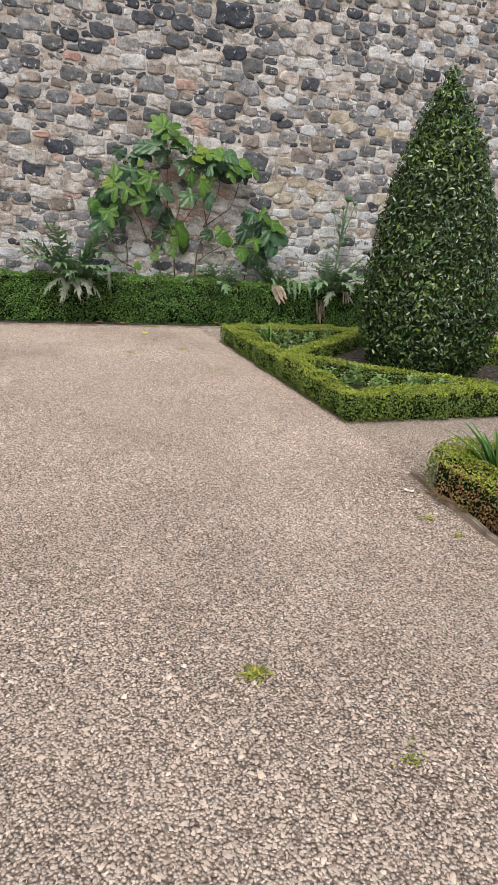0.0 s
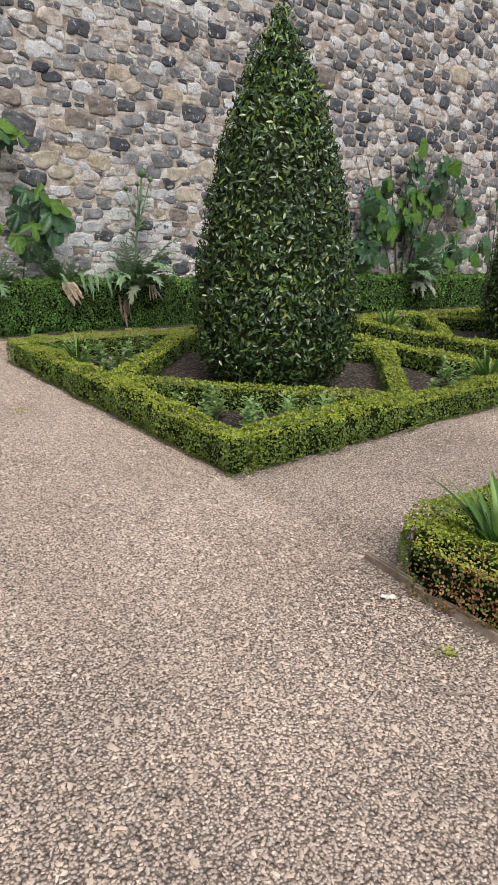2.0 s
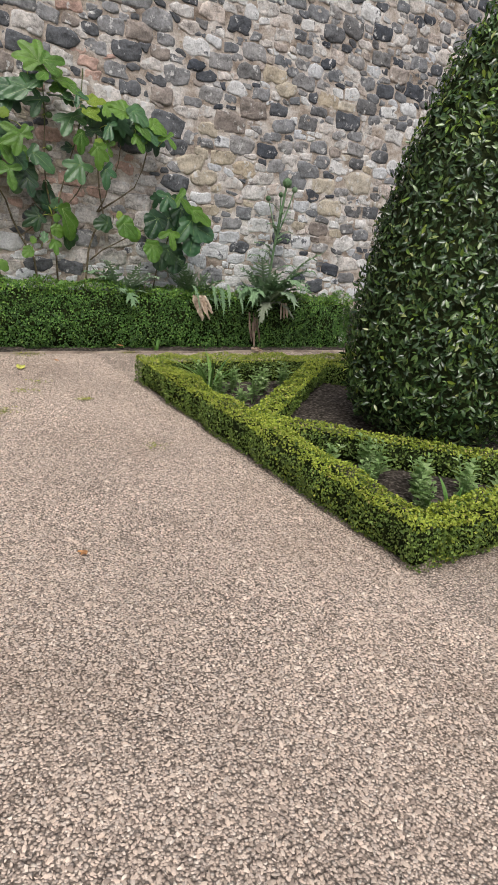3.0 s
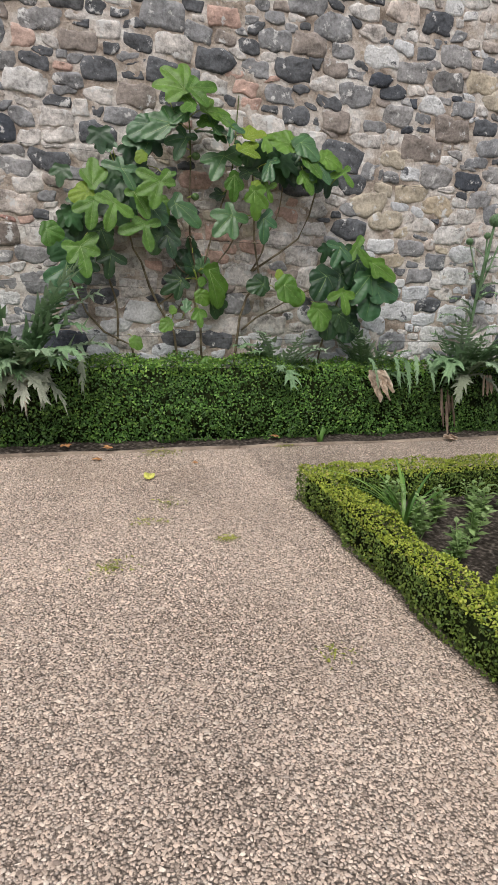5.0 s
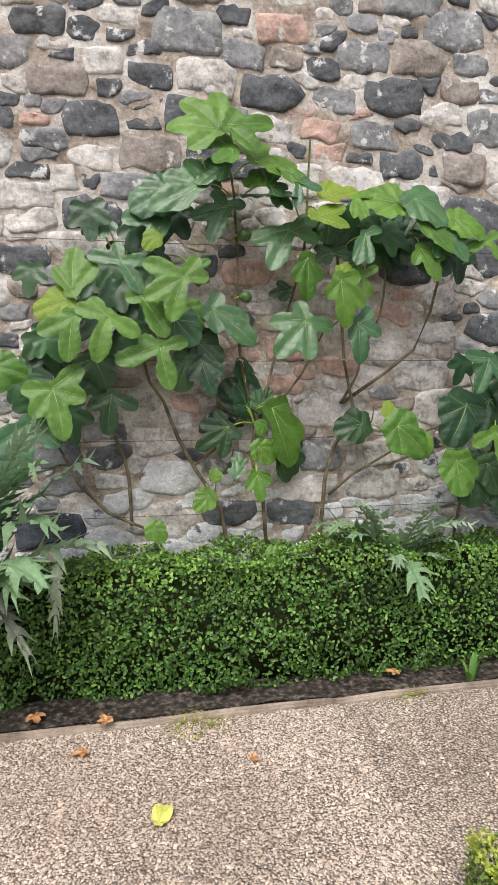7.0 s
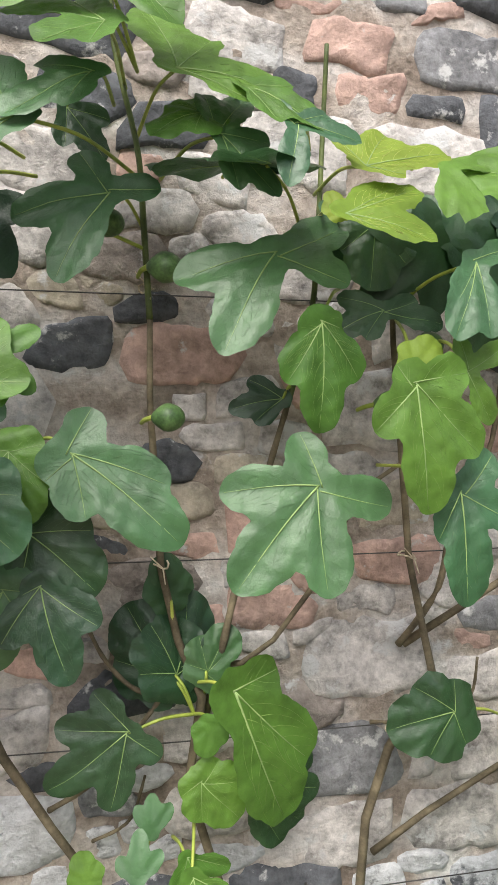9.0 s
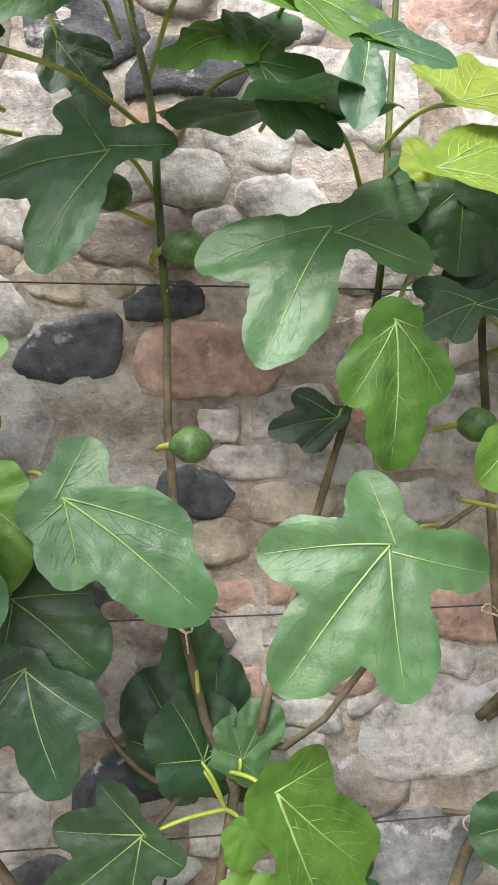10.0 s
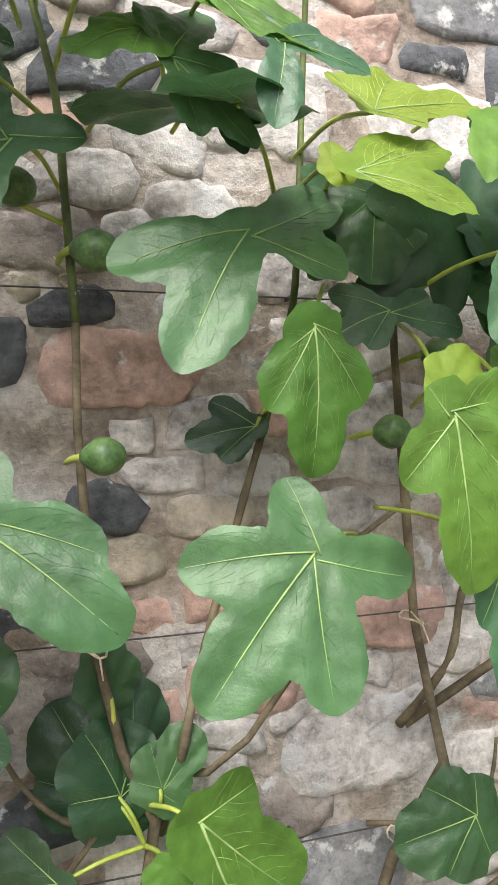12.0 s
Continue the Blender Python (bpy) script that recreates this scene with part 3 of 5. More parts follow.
def fig_leaf(root, base, tip, nrm, tone, rng, lobes, stalk=None, veins=True):
    """One leaf: a creased, wavy lobed blade with raised pale veins and a stalk to its stem."""
    base, d = np.array(base, float), np.array(tip, float)
    L = np.linalg.norm(d)
    d = d / L
    nrm = np.array(nrm, float)
    nrm = unit(nrm - d * np.dot(nrm, d))
    frame3 = np.stack([np.cross(d, nrm), d, nrm], 0)
    veins = veins and L > 0.085
    lobes = [(0.0, 1.0)] + [(math.radians(p), q) for p, q in lobes]
    fat = {1: 0.30, 2: 0.28}.get(len(lobes), 0.110)
    if len(lobes) < 3:
        lobes += [(s * p, q) for s in (-1, 1) for p, q in ((0.75, 0.70), (1.75, 0.46)) if all(abs(s * p - o[0]) > 0.5 for o in lobes)]
    lobes = [(p, q, min(fat + 0.12 * q, 0.5 * q + 0.06)) for p, q in lobes]
    core, ph = (0.17 if fat < 0.2 else 0.34), rng.uniform(0, 6)
    cup, wave, sag = rng.uniform(0.02, 0.14), rng.uniform(0.015, 0.035), rng.uniform(0.02, 0.12)

    def height(x, y):
        off = np.full(np.shape(x), 9.0)
        for ang, ln, _ in lobes:
            s = x * np.sin(ang) + y * np.cos(ang)
            off = np.minimum(off, np.where(s > 0, np.abs(x * np.cos(ang) - y * np.sin(ang)), np.hypot(x, y)))
        r2 = x * x + y * y
        quilt = np.sin(30 * y + 9 * x + ph) * np.sin(27 * x - 6 * y + 2 * ph)
        return 0.30 * np.minimum(off, 0.16) - 1.2 * np.maximum(off - 0.10, 0) ** 2 - cup * r2 - sag * np.maximum(y, 0) ** 2 + wave * np.sqrt(r2) * np.sin(4.3 * x + 5.1 * y + ph) + 0.007 * quilt * np.minimum(off / 0.06, 1)

    step = 0.045 if veins else 0.09
    gx, gy = np.meshgrid(np.arange(-1.25, 1.25, step), np.arange(-1.1, 1.2, step * 0.866))
    gx[1::2] += step / 2
    ny, nx_ = gx.shape
    i = np.arange(gx.size).reshape(ny, nx_)
    ev, od = i[:-1][0::2], i[:-1][1::2]
    up_e, up_o = i[1:][0::2][:len(ev)], i[1:][1::2][:len(od)]
    f = np.concatenate([np.stack(t, -1).reshape(-1, 3) for t in (
        (ev[:, :-1], ev[:, 1:], up_e[:, :-1]), (ev[:, 1:], up_e[:, 1:], up_e[:, :-1]),
        (od[:, :-1], od[:, 1:], up_o[:, 1:]), (od[:, :-1], up_o[:, 1:], up_o[:, :-1]))])
    x, y = gx.ravel().copy(), gy.ravel().copy()
    val = lobe_field(x, y, lobes, core, ph)
    f = f[(val[f] > 0).any(1)]
    used = np.unique(f)
    f = np.searchsorted(used, f)
    x, y, val = x[used], y[used], val[used]
    # draw the rim onto the outline, each point towards its neighbours inside
    a, b = f[:, [0, 1, 2, 1, 2, 0]].ravel(), f[:, [1, 2, 0, 0, 1, 2]].ravel()
    pull = (val[a] <= 0) & (val[b] > 0)
    tx, ty, cnt = np.zeros(len(x)), np.zeros(len(x)), np.zeros(len(x))
    for arr, add in ((tx, x[b[pull]]), (ty, y[b[pull]]), (cnt, np.ones(pull.sum()))):
        np.add.at(arr, a[pull], add)
    rim = cnt > 0
    tx, ty = tx[rim] / cnt[rim], ty[rim] / cnt[rim]
    lo, hi = np.zeros(rim.sum()), np.ones(rim.sum())
    for _ in range(9):
        k = (lo + hi) / 2
        within = lobe_field(x[rim] + k * (tx - x[rim]), y[rim] + k * (ty - y[rim]), lobes, core, ph) > 0
        hi, lo = np.where(within, k, hi), np.where(within, lo, k)
    x[rim], y[rim] = x[rim] + hi * (tx - x[rim]), y[rim] + hi * (ty - y[rim])
    v = np.stack([x, y, height(x, y)], 1) * L
    blade = part("leaf", fast_mesh("leaf", base + v @ frame3, f, M_FIG[tone]), root)
    if veins:
        major, minor = [], []

        def run(px, py, lift):
            return base + np.stack([px, py, height(px, py) + lift], 1) * L @ frame3

        for ang, ln, w in lobes:
            u = np.linspace(0, 0.95 * ln, 12)
            bend = 0.03 * np.sin(3 * u + ph)
            px, py = u * np.sin(ang) + bend * np.cos(ang), u * np.cos(ang) - bend * np.sin(ang)
            major.append(tube(run(px, py, 0.002), (0.0085 if ln > 0.9 else 0.0065) * L, 0.0016 * L, 5))
            for k, g in enumerate(np.arange(0.18, 0.90, 0.15)):
                for sgn in (-1, 1):
                    a = ang + sgn * (0.85 - 0.2 * g)
                    t = np.linspace(0, 0.42, 7)
                    ox, oy = np.interp(g * ln, u, px), np.interp(g * ln, u, py)
                    a = a - sgn * 0.5 * t / 0.42
                    qx, qy = ox + t * np.sin(a), oy + t * np.cos(a)
                    keep = int((np.cumprod(lobe_field(qx, qy, lobes, core, ph) > 0.015)).sum())
                    if keep > 2:
                        minor.append(tube(run(qx[:keep], qy[:keep], 0.0005), 0.0019 * L, 0.0007 * L, 3))
        tagged(part("side_vein", fast_mesh("side_vein", *joined(*minor), M_SIDEVEIN[tone]), blade), kind="stuff")
        part("vein_network", fast_mesh("vein_network", *joined(*major), M_VEIN), blade, "pale yellow-green veins")
    if stalk is not None:
        end = np.array([stalk[0], 8.32, stalk[1]]) if len(stalk) == 2 else np.array(stalk)
        mid = (end + base) / 2 + np.array([0, -0.012, 0.015])
        part("petiole", fast_mesh("petiole", *tube([end, mid, base - nrm * 0.002], 0.0036, 0.0026, 6), M_PETIOLE), blade, "yellow-green leaf stalk")
    return blade


FIG_LOBES = {"5": [(-105, 0.55), (-52, 0.80), (52, 0.80), (105, 0.55)], "3": [(-100, 0.45), (-55, 0.74), (55, 0.74), (100, 0.45)], "1": []}


def nearest(nodes, base):
    """The stem point that a leaf's stalk springs from, if one is near."""
    best = min(nodes, key=lambda p: np.linalg.norm((p - base) * np.array([1, 0.5, 1]) + np.array([0, 0, 0.05])))
    return best if np.linalg.norm(best - base) < 0.30 else None


def crown(root, rng):
    """The leaves of the near fig: stalk end, middle lobe, facing, tone, where the stalk leaves the stem, other lobes (degrees, share of the middle one)."""
    def leaf(base, tip, face, tone, stalk, lobes):
        fig_leaf(root, base, tip, face, tone, rng, lobes, stalk)

    leaf((1.935, 8.11, 1.603), (-0.140, -0.054, -0.139), (0.00, -0.93, 0.36), 'm', (2.08, 1.58), [(-120, 0.58), (-43, 0.81), (46, 0.76), (118, 0.47)])
    leaf((1.884, 8.19, 1.976), (-0.102, -0.089, -0.152), (0.00, -0.86, 0.51), 'm', (1.97, 2.02), [(-153, 0.75), (-99, 0.62), (45, 0.86)])
    leaf((1.616, 8.19, 2.059), (-0.076, -0.060, -0.136), (0.00, -0.91, 0.41), 'm', (1.67, 2.04), [(-129, 0.49), (45, 0.91), (119, 0.55)])
    leaf((1.940, 8.14, 1.861), (0.008, -0.017, -0.172), (0.10, -0.99, 0.10), 'b', (2.03, 1.95), [(-67, 0.21), (-35, 0.65), (33, 0.64), (59, 0.22)])
    leaf((1.553, 8.19, 1.650), (0.178, -0.049, -0.128), (0.00, -0.93, 0.36), 'm', (1.49, 1.67), [(-101, 0.39), (-21, 0.73), (40, 0.47), (101, 0.24)])
    leaf((1.821, 8.24, 1.231), (0.121, 0.011, -0.262), (0.31, -0.95, 0.10), 'b', (1.76, 1.22), [(-84, 0.33), (-23, 0.75)])
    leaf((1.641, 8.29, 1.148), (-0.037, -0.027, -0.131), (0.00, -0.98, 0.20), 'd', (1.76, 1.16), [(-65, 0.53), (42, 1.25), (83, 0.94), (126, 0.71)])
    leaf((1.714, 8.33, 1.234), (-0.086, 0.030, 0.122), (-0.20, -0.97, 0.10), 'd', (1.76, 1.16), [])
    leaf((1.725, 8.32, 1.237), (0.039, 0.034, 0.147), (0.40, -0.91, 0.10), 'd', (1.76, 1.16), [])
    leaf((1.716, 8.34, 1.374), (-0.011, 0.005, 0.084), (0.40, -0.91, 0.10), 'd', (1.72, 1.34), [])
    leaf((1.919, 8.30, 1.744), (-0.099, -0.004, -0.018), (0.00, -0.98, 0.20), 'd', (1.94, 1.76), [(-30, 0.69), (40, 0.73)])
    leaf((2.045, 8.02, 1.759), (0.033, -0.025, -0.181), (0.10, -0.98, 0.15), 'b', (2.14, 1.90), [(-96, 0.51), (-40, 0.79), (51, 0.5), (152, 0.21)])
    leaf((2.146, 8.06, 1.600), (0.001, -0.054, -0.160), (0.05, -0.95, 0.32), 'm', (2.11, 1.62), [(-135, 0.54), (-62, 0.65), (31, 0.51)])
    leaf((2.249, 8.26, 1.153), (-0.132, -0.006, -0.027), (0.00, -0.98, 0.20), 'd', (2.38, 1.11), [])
    leaf((1.468, 8.05, 1.792), (0.057, -0.010, -0.047), (0.00, -0.98, 0.20), 'b', (1.39, 1.88), [(-73, 1.0), (37, 0.93)])
    leaf((1.462, 8.20, 1.657), (0.017, -0.036, -0.112), (0.00, -0.95, 0.30), 'b', (1.46, 1.68), [])
    leaf((1.489, 8.26, 1.588), (0.052, -0.030, -0.094), (0.00, -0.95, 0.30), 'd', (1.46, 1.61), [(-24, 0.84), (32, 0.75)])
    leaf((1.478, 8.24, 1.526), (0.056, -0.032, -0.100), (0.00, -0.95, 0.30), 'm', (1.48, 1.55), [])
    leaf((1.511, 8.19, 1.446), (0.042, -0.045, -0.144), (0.00, -0.95, 0.30), 'd', (1.56, 1.39), [(-39, 0.7), (49, 0.68), (76, 0.21)])
    leaf((1.618, 8.05, 2.231), (-0.150, 0.067, 0.067), (0.00, -0.71, 0.71), 'b', (1.64, 2.28), [(-107, 0.47), (-78, 0.65), (37, 1.51)])
    leaf((1.600, 8.10, 2.189), (-0.119, -0.056, -0.065), (0.00, -0.76, 0.65), 'm', (1.62, 2.25), [(-31, 0.63), (59, 0.61)])
    leaf((1.545, 8.30, 2.231), (0.060, -0.019, -0.091), (0.00, -0.98, 0.20), 'd', (1.52, 2.27), [(-41, 0.65), (39, 0.66)])
    leaf((1.715, 8.12, 2.218), (0.186, 0.008, 0.010), (0.00, -0.78, 0.62), 'b', (1.66, 2.20), [(-95, 1.26), (-61, 0.76), (28, 0.69)])
    leaf((1.781, 8.13, 2.132), (-0.021, 0.038, 0.090), (0.10, -0.91, 0.40), 'm', (1.70, 2.13), [(36, 1.27), (99, 0.8), (148, 1.28), (175, 0.96)])
    leaf((1.883, 8.07, 2.130), (-0.017, -0.053, -0.089), (0.00, -0.86, 0.51), 'm', (1.97, 2.20), [(-132, 0.57), (-92, 0.95), (133, 0.76)])
    leaf((1.818, 8.12, 2.202), (0.123, -0.059, -0.059), (0.00, -0.71, 0.71), 'b', (1.81, 2.21), [(-52, 0.54), (32, 0.68)])
    leaf((1.850, 8.12, 2.090), (-0.156, 0.141, 0.036), (0.00, -0.25, 0.97), 'm', (1.96, 2.04), [(-52, 0.38)])
    leaf((1.844, 8.22, 2.129), (0.038, -0.023, -0.053), (0.00, -0.91, 0.41), 'd', (1.81, 2.14), [(-51, 0.9), (72, 0.7)])
    leaf((1.759, 8.16, 2.176), (-0.082, -0.039, -0.039), (0.00, -0.71, 0.71), 'b', (1.80, 2.21), [(71, 0.64)])
    leaf((1.998, 8.10, 2.091), (0.157, 0.045, 0.052), (0.00, -0.76, 0.65), 'y', (1.98, 2.12), [(-84, 0.5), (-36, 0.78), (39, 0.37)])
    leaf((1.947, 8.04, 2.000), (0.140, -0.015, -0.018), (0.00, -0.76, 0.65), 'y', (1.98, 2.07), [(-53, 0.84), (-44, 1.2), (24, 0.41)])
    leaf((2.128, 8.10, 2.096), (0.041, -0.044, -0.059), (0.00, -0.80, 0.60), 'b', (2.17, 2.18), [(-86, 1.41), (13, 1.64), (41, 1.21)])
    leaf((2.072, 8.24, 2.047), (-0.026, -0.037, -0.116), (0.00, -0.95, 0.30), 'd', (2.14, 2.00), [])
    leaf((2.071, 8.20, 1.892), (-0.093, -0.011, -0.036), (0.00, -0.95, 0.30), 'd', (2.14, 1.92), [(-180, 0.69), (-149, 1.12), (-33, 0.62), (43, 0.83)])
    leaf((2.167, 8.08, 1.951), (0.003, -0.063, -0.115), (0.00, -0.88, 0.48), 'm', (2.13, 1.91), [(-112, 0.63), (22, 1.08), (32, 0.64)])
    leaf((2.160, 8.08, 1.787), (0.041, -0.017, -0.082), (0.00, -0.98, 0.21), 'b', (2.21, 1.86), [(-165, 0.59), (-94, 0.91)])
    leaf((2.060, 8.05, 1.784), (0.042, 0.010, 0.049), (0.00, -0.98, 0.20), 'y', (2.17, 1.77), [])
    leaf((1.950, 8.08, 2.012), (-0.011, 0.008, 0.037), (0.00, -0.98, 0.20), 'y', (2.02, 2.06), [(38, 0.71)])
    leaf((1.786, 8.26, 1.166), (-0.016, -0.011, -0.053), (0.00, -0.98, 0.20), 'b', (1.76, 1.16), [])
    leaf((1.771, 8.26, 1.065), (0.064, -0.015, -0.074), (0.00, -0.98, 0.20), 'b', (1.77, 1.06), [])
    leaf((1.682, 8.28, 0.966), (0.000, 0.013, 0.064), (0.00, -0.98, 0.20), 'm', (1.67, 0.90), [(-32, 0.86), (37, 0.89)])
    leaf((1.738, 8.22, 0.958), (0.032, -0.017, -0.081), (0.00, -0.98, 0.20), 'b', (1.72, 0.93), [(-50, 0.92), (40, 0.7)])
    leaf((1.574, 8.22, 0.935), (-0.015, 0.010, 0.048), (0.00, -0.98, 0.20), 'b', (1.58, 0.84), [])
    leaf((1.861, 8.31, 1.032), (0.070, -0.008, -0.148), (0.10, -0.99, 0.10), 'd', (1.85, 1.07), [(-47, 0.95), (-20, 0.96)])
    leaf((1.923, 8.30, 1.091), (0.056, -0.000, -0.056), (0.10, -0.99, 0.10), 'd', (1.87, 1.10), [])
    leaf((1.781, 8.31, 1.243), (0.053, 0.008, 0.078), (0.00, -0.99, 0.10), 'm', (1.78, 1.20), [(19, 0.49)])
    leaf((1.571, 8.06, 2.311), (-0.201, 0.008, 0.017), (0.00, -0.91, 0.41), 'b', (1.66, 2.31), [(-40, 0.75), (42, 1.0), (85, 0.91), (127, 0.58)])
    leaf((1.603, 8.06, 2.319), (0.183, 0.018, 0.041), (0.00, -0.91, 0.41), 'b', (1.66, 2.31), [(-51, 0.53), (54, 0.79)])
    leaf((1.497, 8.08, 2.115), (-0.195, -0.039, -0.087), (0.00, -0.91, 0.41), 'm', (1.66, 2.13), [(-17, 0.71), (39, 0.67), (96, 0.57)])
    leaf((1.383, 8.14, 2.103), (-0.152, -0.032, -0.073), (0.00, -0.91, 0.41), 'm', (1.47, 2.15), [(32, 0.63)])
    leaf((1.384, 8.16, 2.029), (-0.187, -0.019, -0.042), (0.00, -0.91, 0.41), 'm', (1.49, 2.12), [(-47, 0.86), (20, 0.64)])
    leaf((1.323, 8.10, 1.919), (-0.042, -0.017, -0.051), (0.00, -0.95, 0.32), 'y', (1.37, 2.00), [])
    leaf((1.009, 8.08, 1.705), (0.012, 0.055, 0.175), (0.00, -0.95, 0.30), 'b', (0.98, 1.65), [(-38, 0.65), (34, 0.8)])
    leaf((1.193, 8.10, 1.822), (0.075, -0.038, -0.119), (0.00, -0.95, 0.30), 'm', (1.24, 1.72), [(-164, 0.55), (-64, 0.71), (133, 0.9)])
    leaf((1.423, 8.03, 1.762), (-0.054, -0.052, -0.164), (0.00, -0.95, 0.30), 'b', (1.37, 1.70), [(-160, 0.58), (-109, 0.55), (43, 0.96), (94, 0.9)])
    leaf((1.136, 8.03, 1.611), (-0.045, -0.052, -0.164), (0.00, -0.95, 0.30), 'b', (1.19, 1.55), [(-73, 0.79), (92, 0.7), (120, 0.54)])
    leaf((1.017, 8.04, 1.610), (-0.034, -0.052, -0.163), (0.00, -0.95, 0.30), 'b', (0.99, 1.71), [(54, 0.86), (91, 0.29)])
    leaf((0.981, 8.08, 1.663), (-0.116, -0.015, -0.033), (0.00, -0.91, 0.41), 'y', (0.98, 1.67), [(63, 0.68)])
    leaf((1.269, 8.08, 1.689), (0.090, -0.048, -0.151), (0.00, -0.95, 0.30), 'b', (1.24, 1.73), [(-36, 0.65), (112, 0.36)])
    leaf((1.335, 8.05, 1.496), (0.030, -0.051, -0.160), (0.00, -0.95, 0.30), 'b', (1.32, 1.56), [(-94, 0.64), (82, 1.08), (124, 0.54)])
    leaf((1.398, 8.14, 1.608), (0.089, -0.030, -0.094), (0.00, -0.95, 0.30), 'm', (1.39, 1.65), [])
    leaf((0.926, 8.03, 1.338), (0.043, -0.058, -0.184), (0.00, -0.95, 0.30), 'b', (1.01, 1.44), [(-114, 0.72), (-61, 0.66), (47, 0.66), (103, 0.57)])
    leaf((0.727, 8.05, 1.426), (0.111, -0.009, -0.028), (0.00, -0.95, 0.30), 'b', (0.83, 1.46), [(65, 0.89)])
    leaf((0.843, 8.05, 1.210), (-0.080, -0.070, -0.222), (0.00, -0.95, 0.30), 'm', (0.91, 1.13), [(-120, 0.24), (-70, 0.57), (37, 0.67)])
    leaf((1.146, 8.22, 1.301), (-0.030, -0.033, -0.158), (0.00, -0.98, 0.20), 'd', (1.12, 1.32), [(-72, 0.7), (53, 0.7)])
    leaf((1.071, 8.22, 1.451), (0.060, -0.024, -0.115), (0.00, -0.98, 0.20), 'd', (1.08, 1.49), [(71, 0.69)])
    leaf((1.447, 8.20, 1.439), (-0.035, -0.025, -0.123), (0.00, -0.98, 0.20), 'm', (1.41, 1.49), [(-53, 0.64)])
    leaf((1.485, 8.22, 1.521), (0.112, -0.019, -0.092), (0.00, -0.98, 0.20), 'd', (1.46, 1.56), [(60, 0.65)])
    leaf((2.315, 8.10, 2.089), (-0.171, 0.022, 0.029), (0.00, -0.80, 0.60), 'b', (2.45, 2.04), [(54, 0.64)])
    leaf((2.380, 8.08, 2.101), (0.122, -0.067, -0.090), (0.00, -0.80, 0.60), 'm', (2.47, 2.04), [(-81, 0.68)])
    leaf((2.398, 8.06, 2.018), (0.120, -0.090, -0.120), (0.00, -0.80, 0.60), 'b', (2.46, 1.99), [(-43, 0.64), (29, 0.5)])
    leaf((2.519, 8.06, 1.969), (0.080, -0.050, -0.113), (0.00, -0.91, 0.41), 'm', (2.57, 1.97), [(-45, 0.63), (64, 0.9)])
    leaf((2.404, 8.06, 1.902), (0.070, -0.055, -0.123), (0.00, -0.91, 0.41), 'b', (2.48, 1.99), [(-42, 0.75), (56, 0.56)])
    leaf((2.568, 8.08, 2.025), (0.135, -0.031, -0.042), (0.00, -0.80, 0.60), 'b', (2.67, 1.95), [(-53, 0.64)])
    leaf((2.713, 8.08, 1.943), (0.080, -0.038, -0.086), (0.00, -0.91, 0.41), 'b', (2.69, 1.82), [(-89, 0.67), (109, 0.88)])
    leaf((2.517, 8.16, 1.944), (0.033, -0.061, -0.138), (0.00, -0.91, 0.41), 'd', (2.67, 1.87), [])
    leaf((2.329, 8.05, 1.168), (0.123, -0.036, -0.115), (0.00, -0.95, 0.30), 'b', (2.41, 1.09), [(-48, 0.51)])
    leaf((1.744, 8.18, 0.951), (0.016, -0.035, -0.110), (0.00, -0.95, 0.30), 'b', (1.76, 0.98), [(-51, 0.63), (47, 0.68)])
    leaf((1.656, 8.20, 0.943), (0.004, 0.022, 0.071), (0.00, -0.95, 0.30), 'm', (1.66, 0.88), [(-46, 0.67), (43, 0.77)])
    leaf((1.538, 8.20, 0.865), (-0.063, -0.019, -0.059), (0.00, -0.95, 0.30), 'b', (1.54, 0.89), [(-83, 0.47)])
    leaf((1.295, 8.20, 0.736), (0.051, -0.019, -0.061), (0.00, -0.95, 0.30), 'b', (1.27, 0.76), [])
    leaf((1.815, 8.20, 0.538), (0.020, 0.025, 0.079), (0.00, -0.95, 0.30), 'b', (1.87, 0.47), [(44, 0.84)])
    leaf((2.311, 8.10, 1.211), (-0.006, 0.019, 0.061), (0.00, -0.95, 0.30), 'y', (2.38, 1.15), [])
    leaf((2.741, 8.05, 1.449), (-0.074, -0.044, -0.139), (0.00, -0.95, 0.30), 'm', (2.96, 1.40), [(-63, 0.77), (75, 0.71)])
    leaf((2.860, 8.05, 1.452), (0.142, -0.037, -0.118), (0.00, -0.95, 0.30), 'b', (3.00, 1.37), [(-97, 0.59), (80, 0.6)])
    leaf((3.013, 8.05, 1.356), (0.199, -0.036, -0.113), (0.00, -0.95, 0.30), 'b', (3.05, 1.29), [(-32, 0.47), (44, 0.52)])
    leaf((3.020, 8.08, 1.270), (-0.158, -0.066, -0.209), (0.00, -0.95, 0.30), 'm', (3.07, 1.30), [(-46, 0.59), (37, 0.52)])
    leaf((3.069, 8.10, 1.166), (-0.053, -0.072, -0.227), (0.00, -0.95, 0.30), 'm', (3.12, 1.22), [(-34, 0.53)])
    leaf((3.065, 8.08, 1.209), (0.206, -0.028, -0.090), (0.00, -0.95, 0.30), 'm', (3.12, 1.22), [(-31, 0.5)])
    leaf((2.773, 8.03, 1.136), (0.049, -0.050, -0.157), (0.00, -0.95, 0.30), 'b', (2.94, 1.19), [(-58, 0.67), (80, 0.76)])
    leaf((2.690, 8.14, 1.246), (-0.086, -0.055, -0.175), (0.00, -0.95, 0.30), 'd', (2.85, 1.22), [(-55, 0.55)])
    leaf((2.642, 8.10, 1.000), (0.004, -0.049, -0.155), (0.00, -0.95, 0.30), 'b', (2.67, 1.04), [])
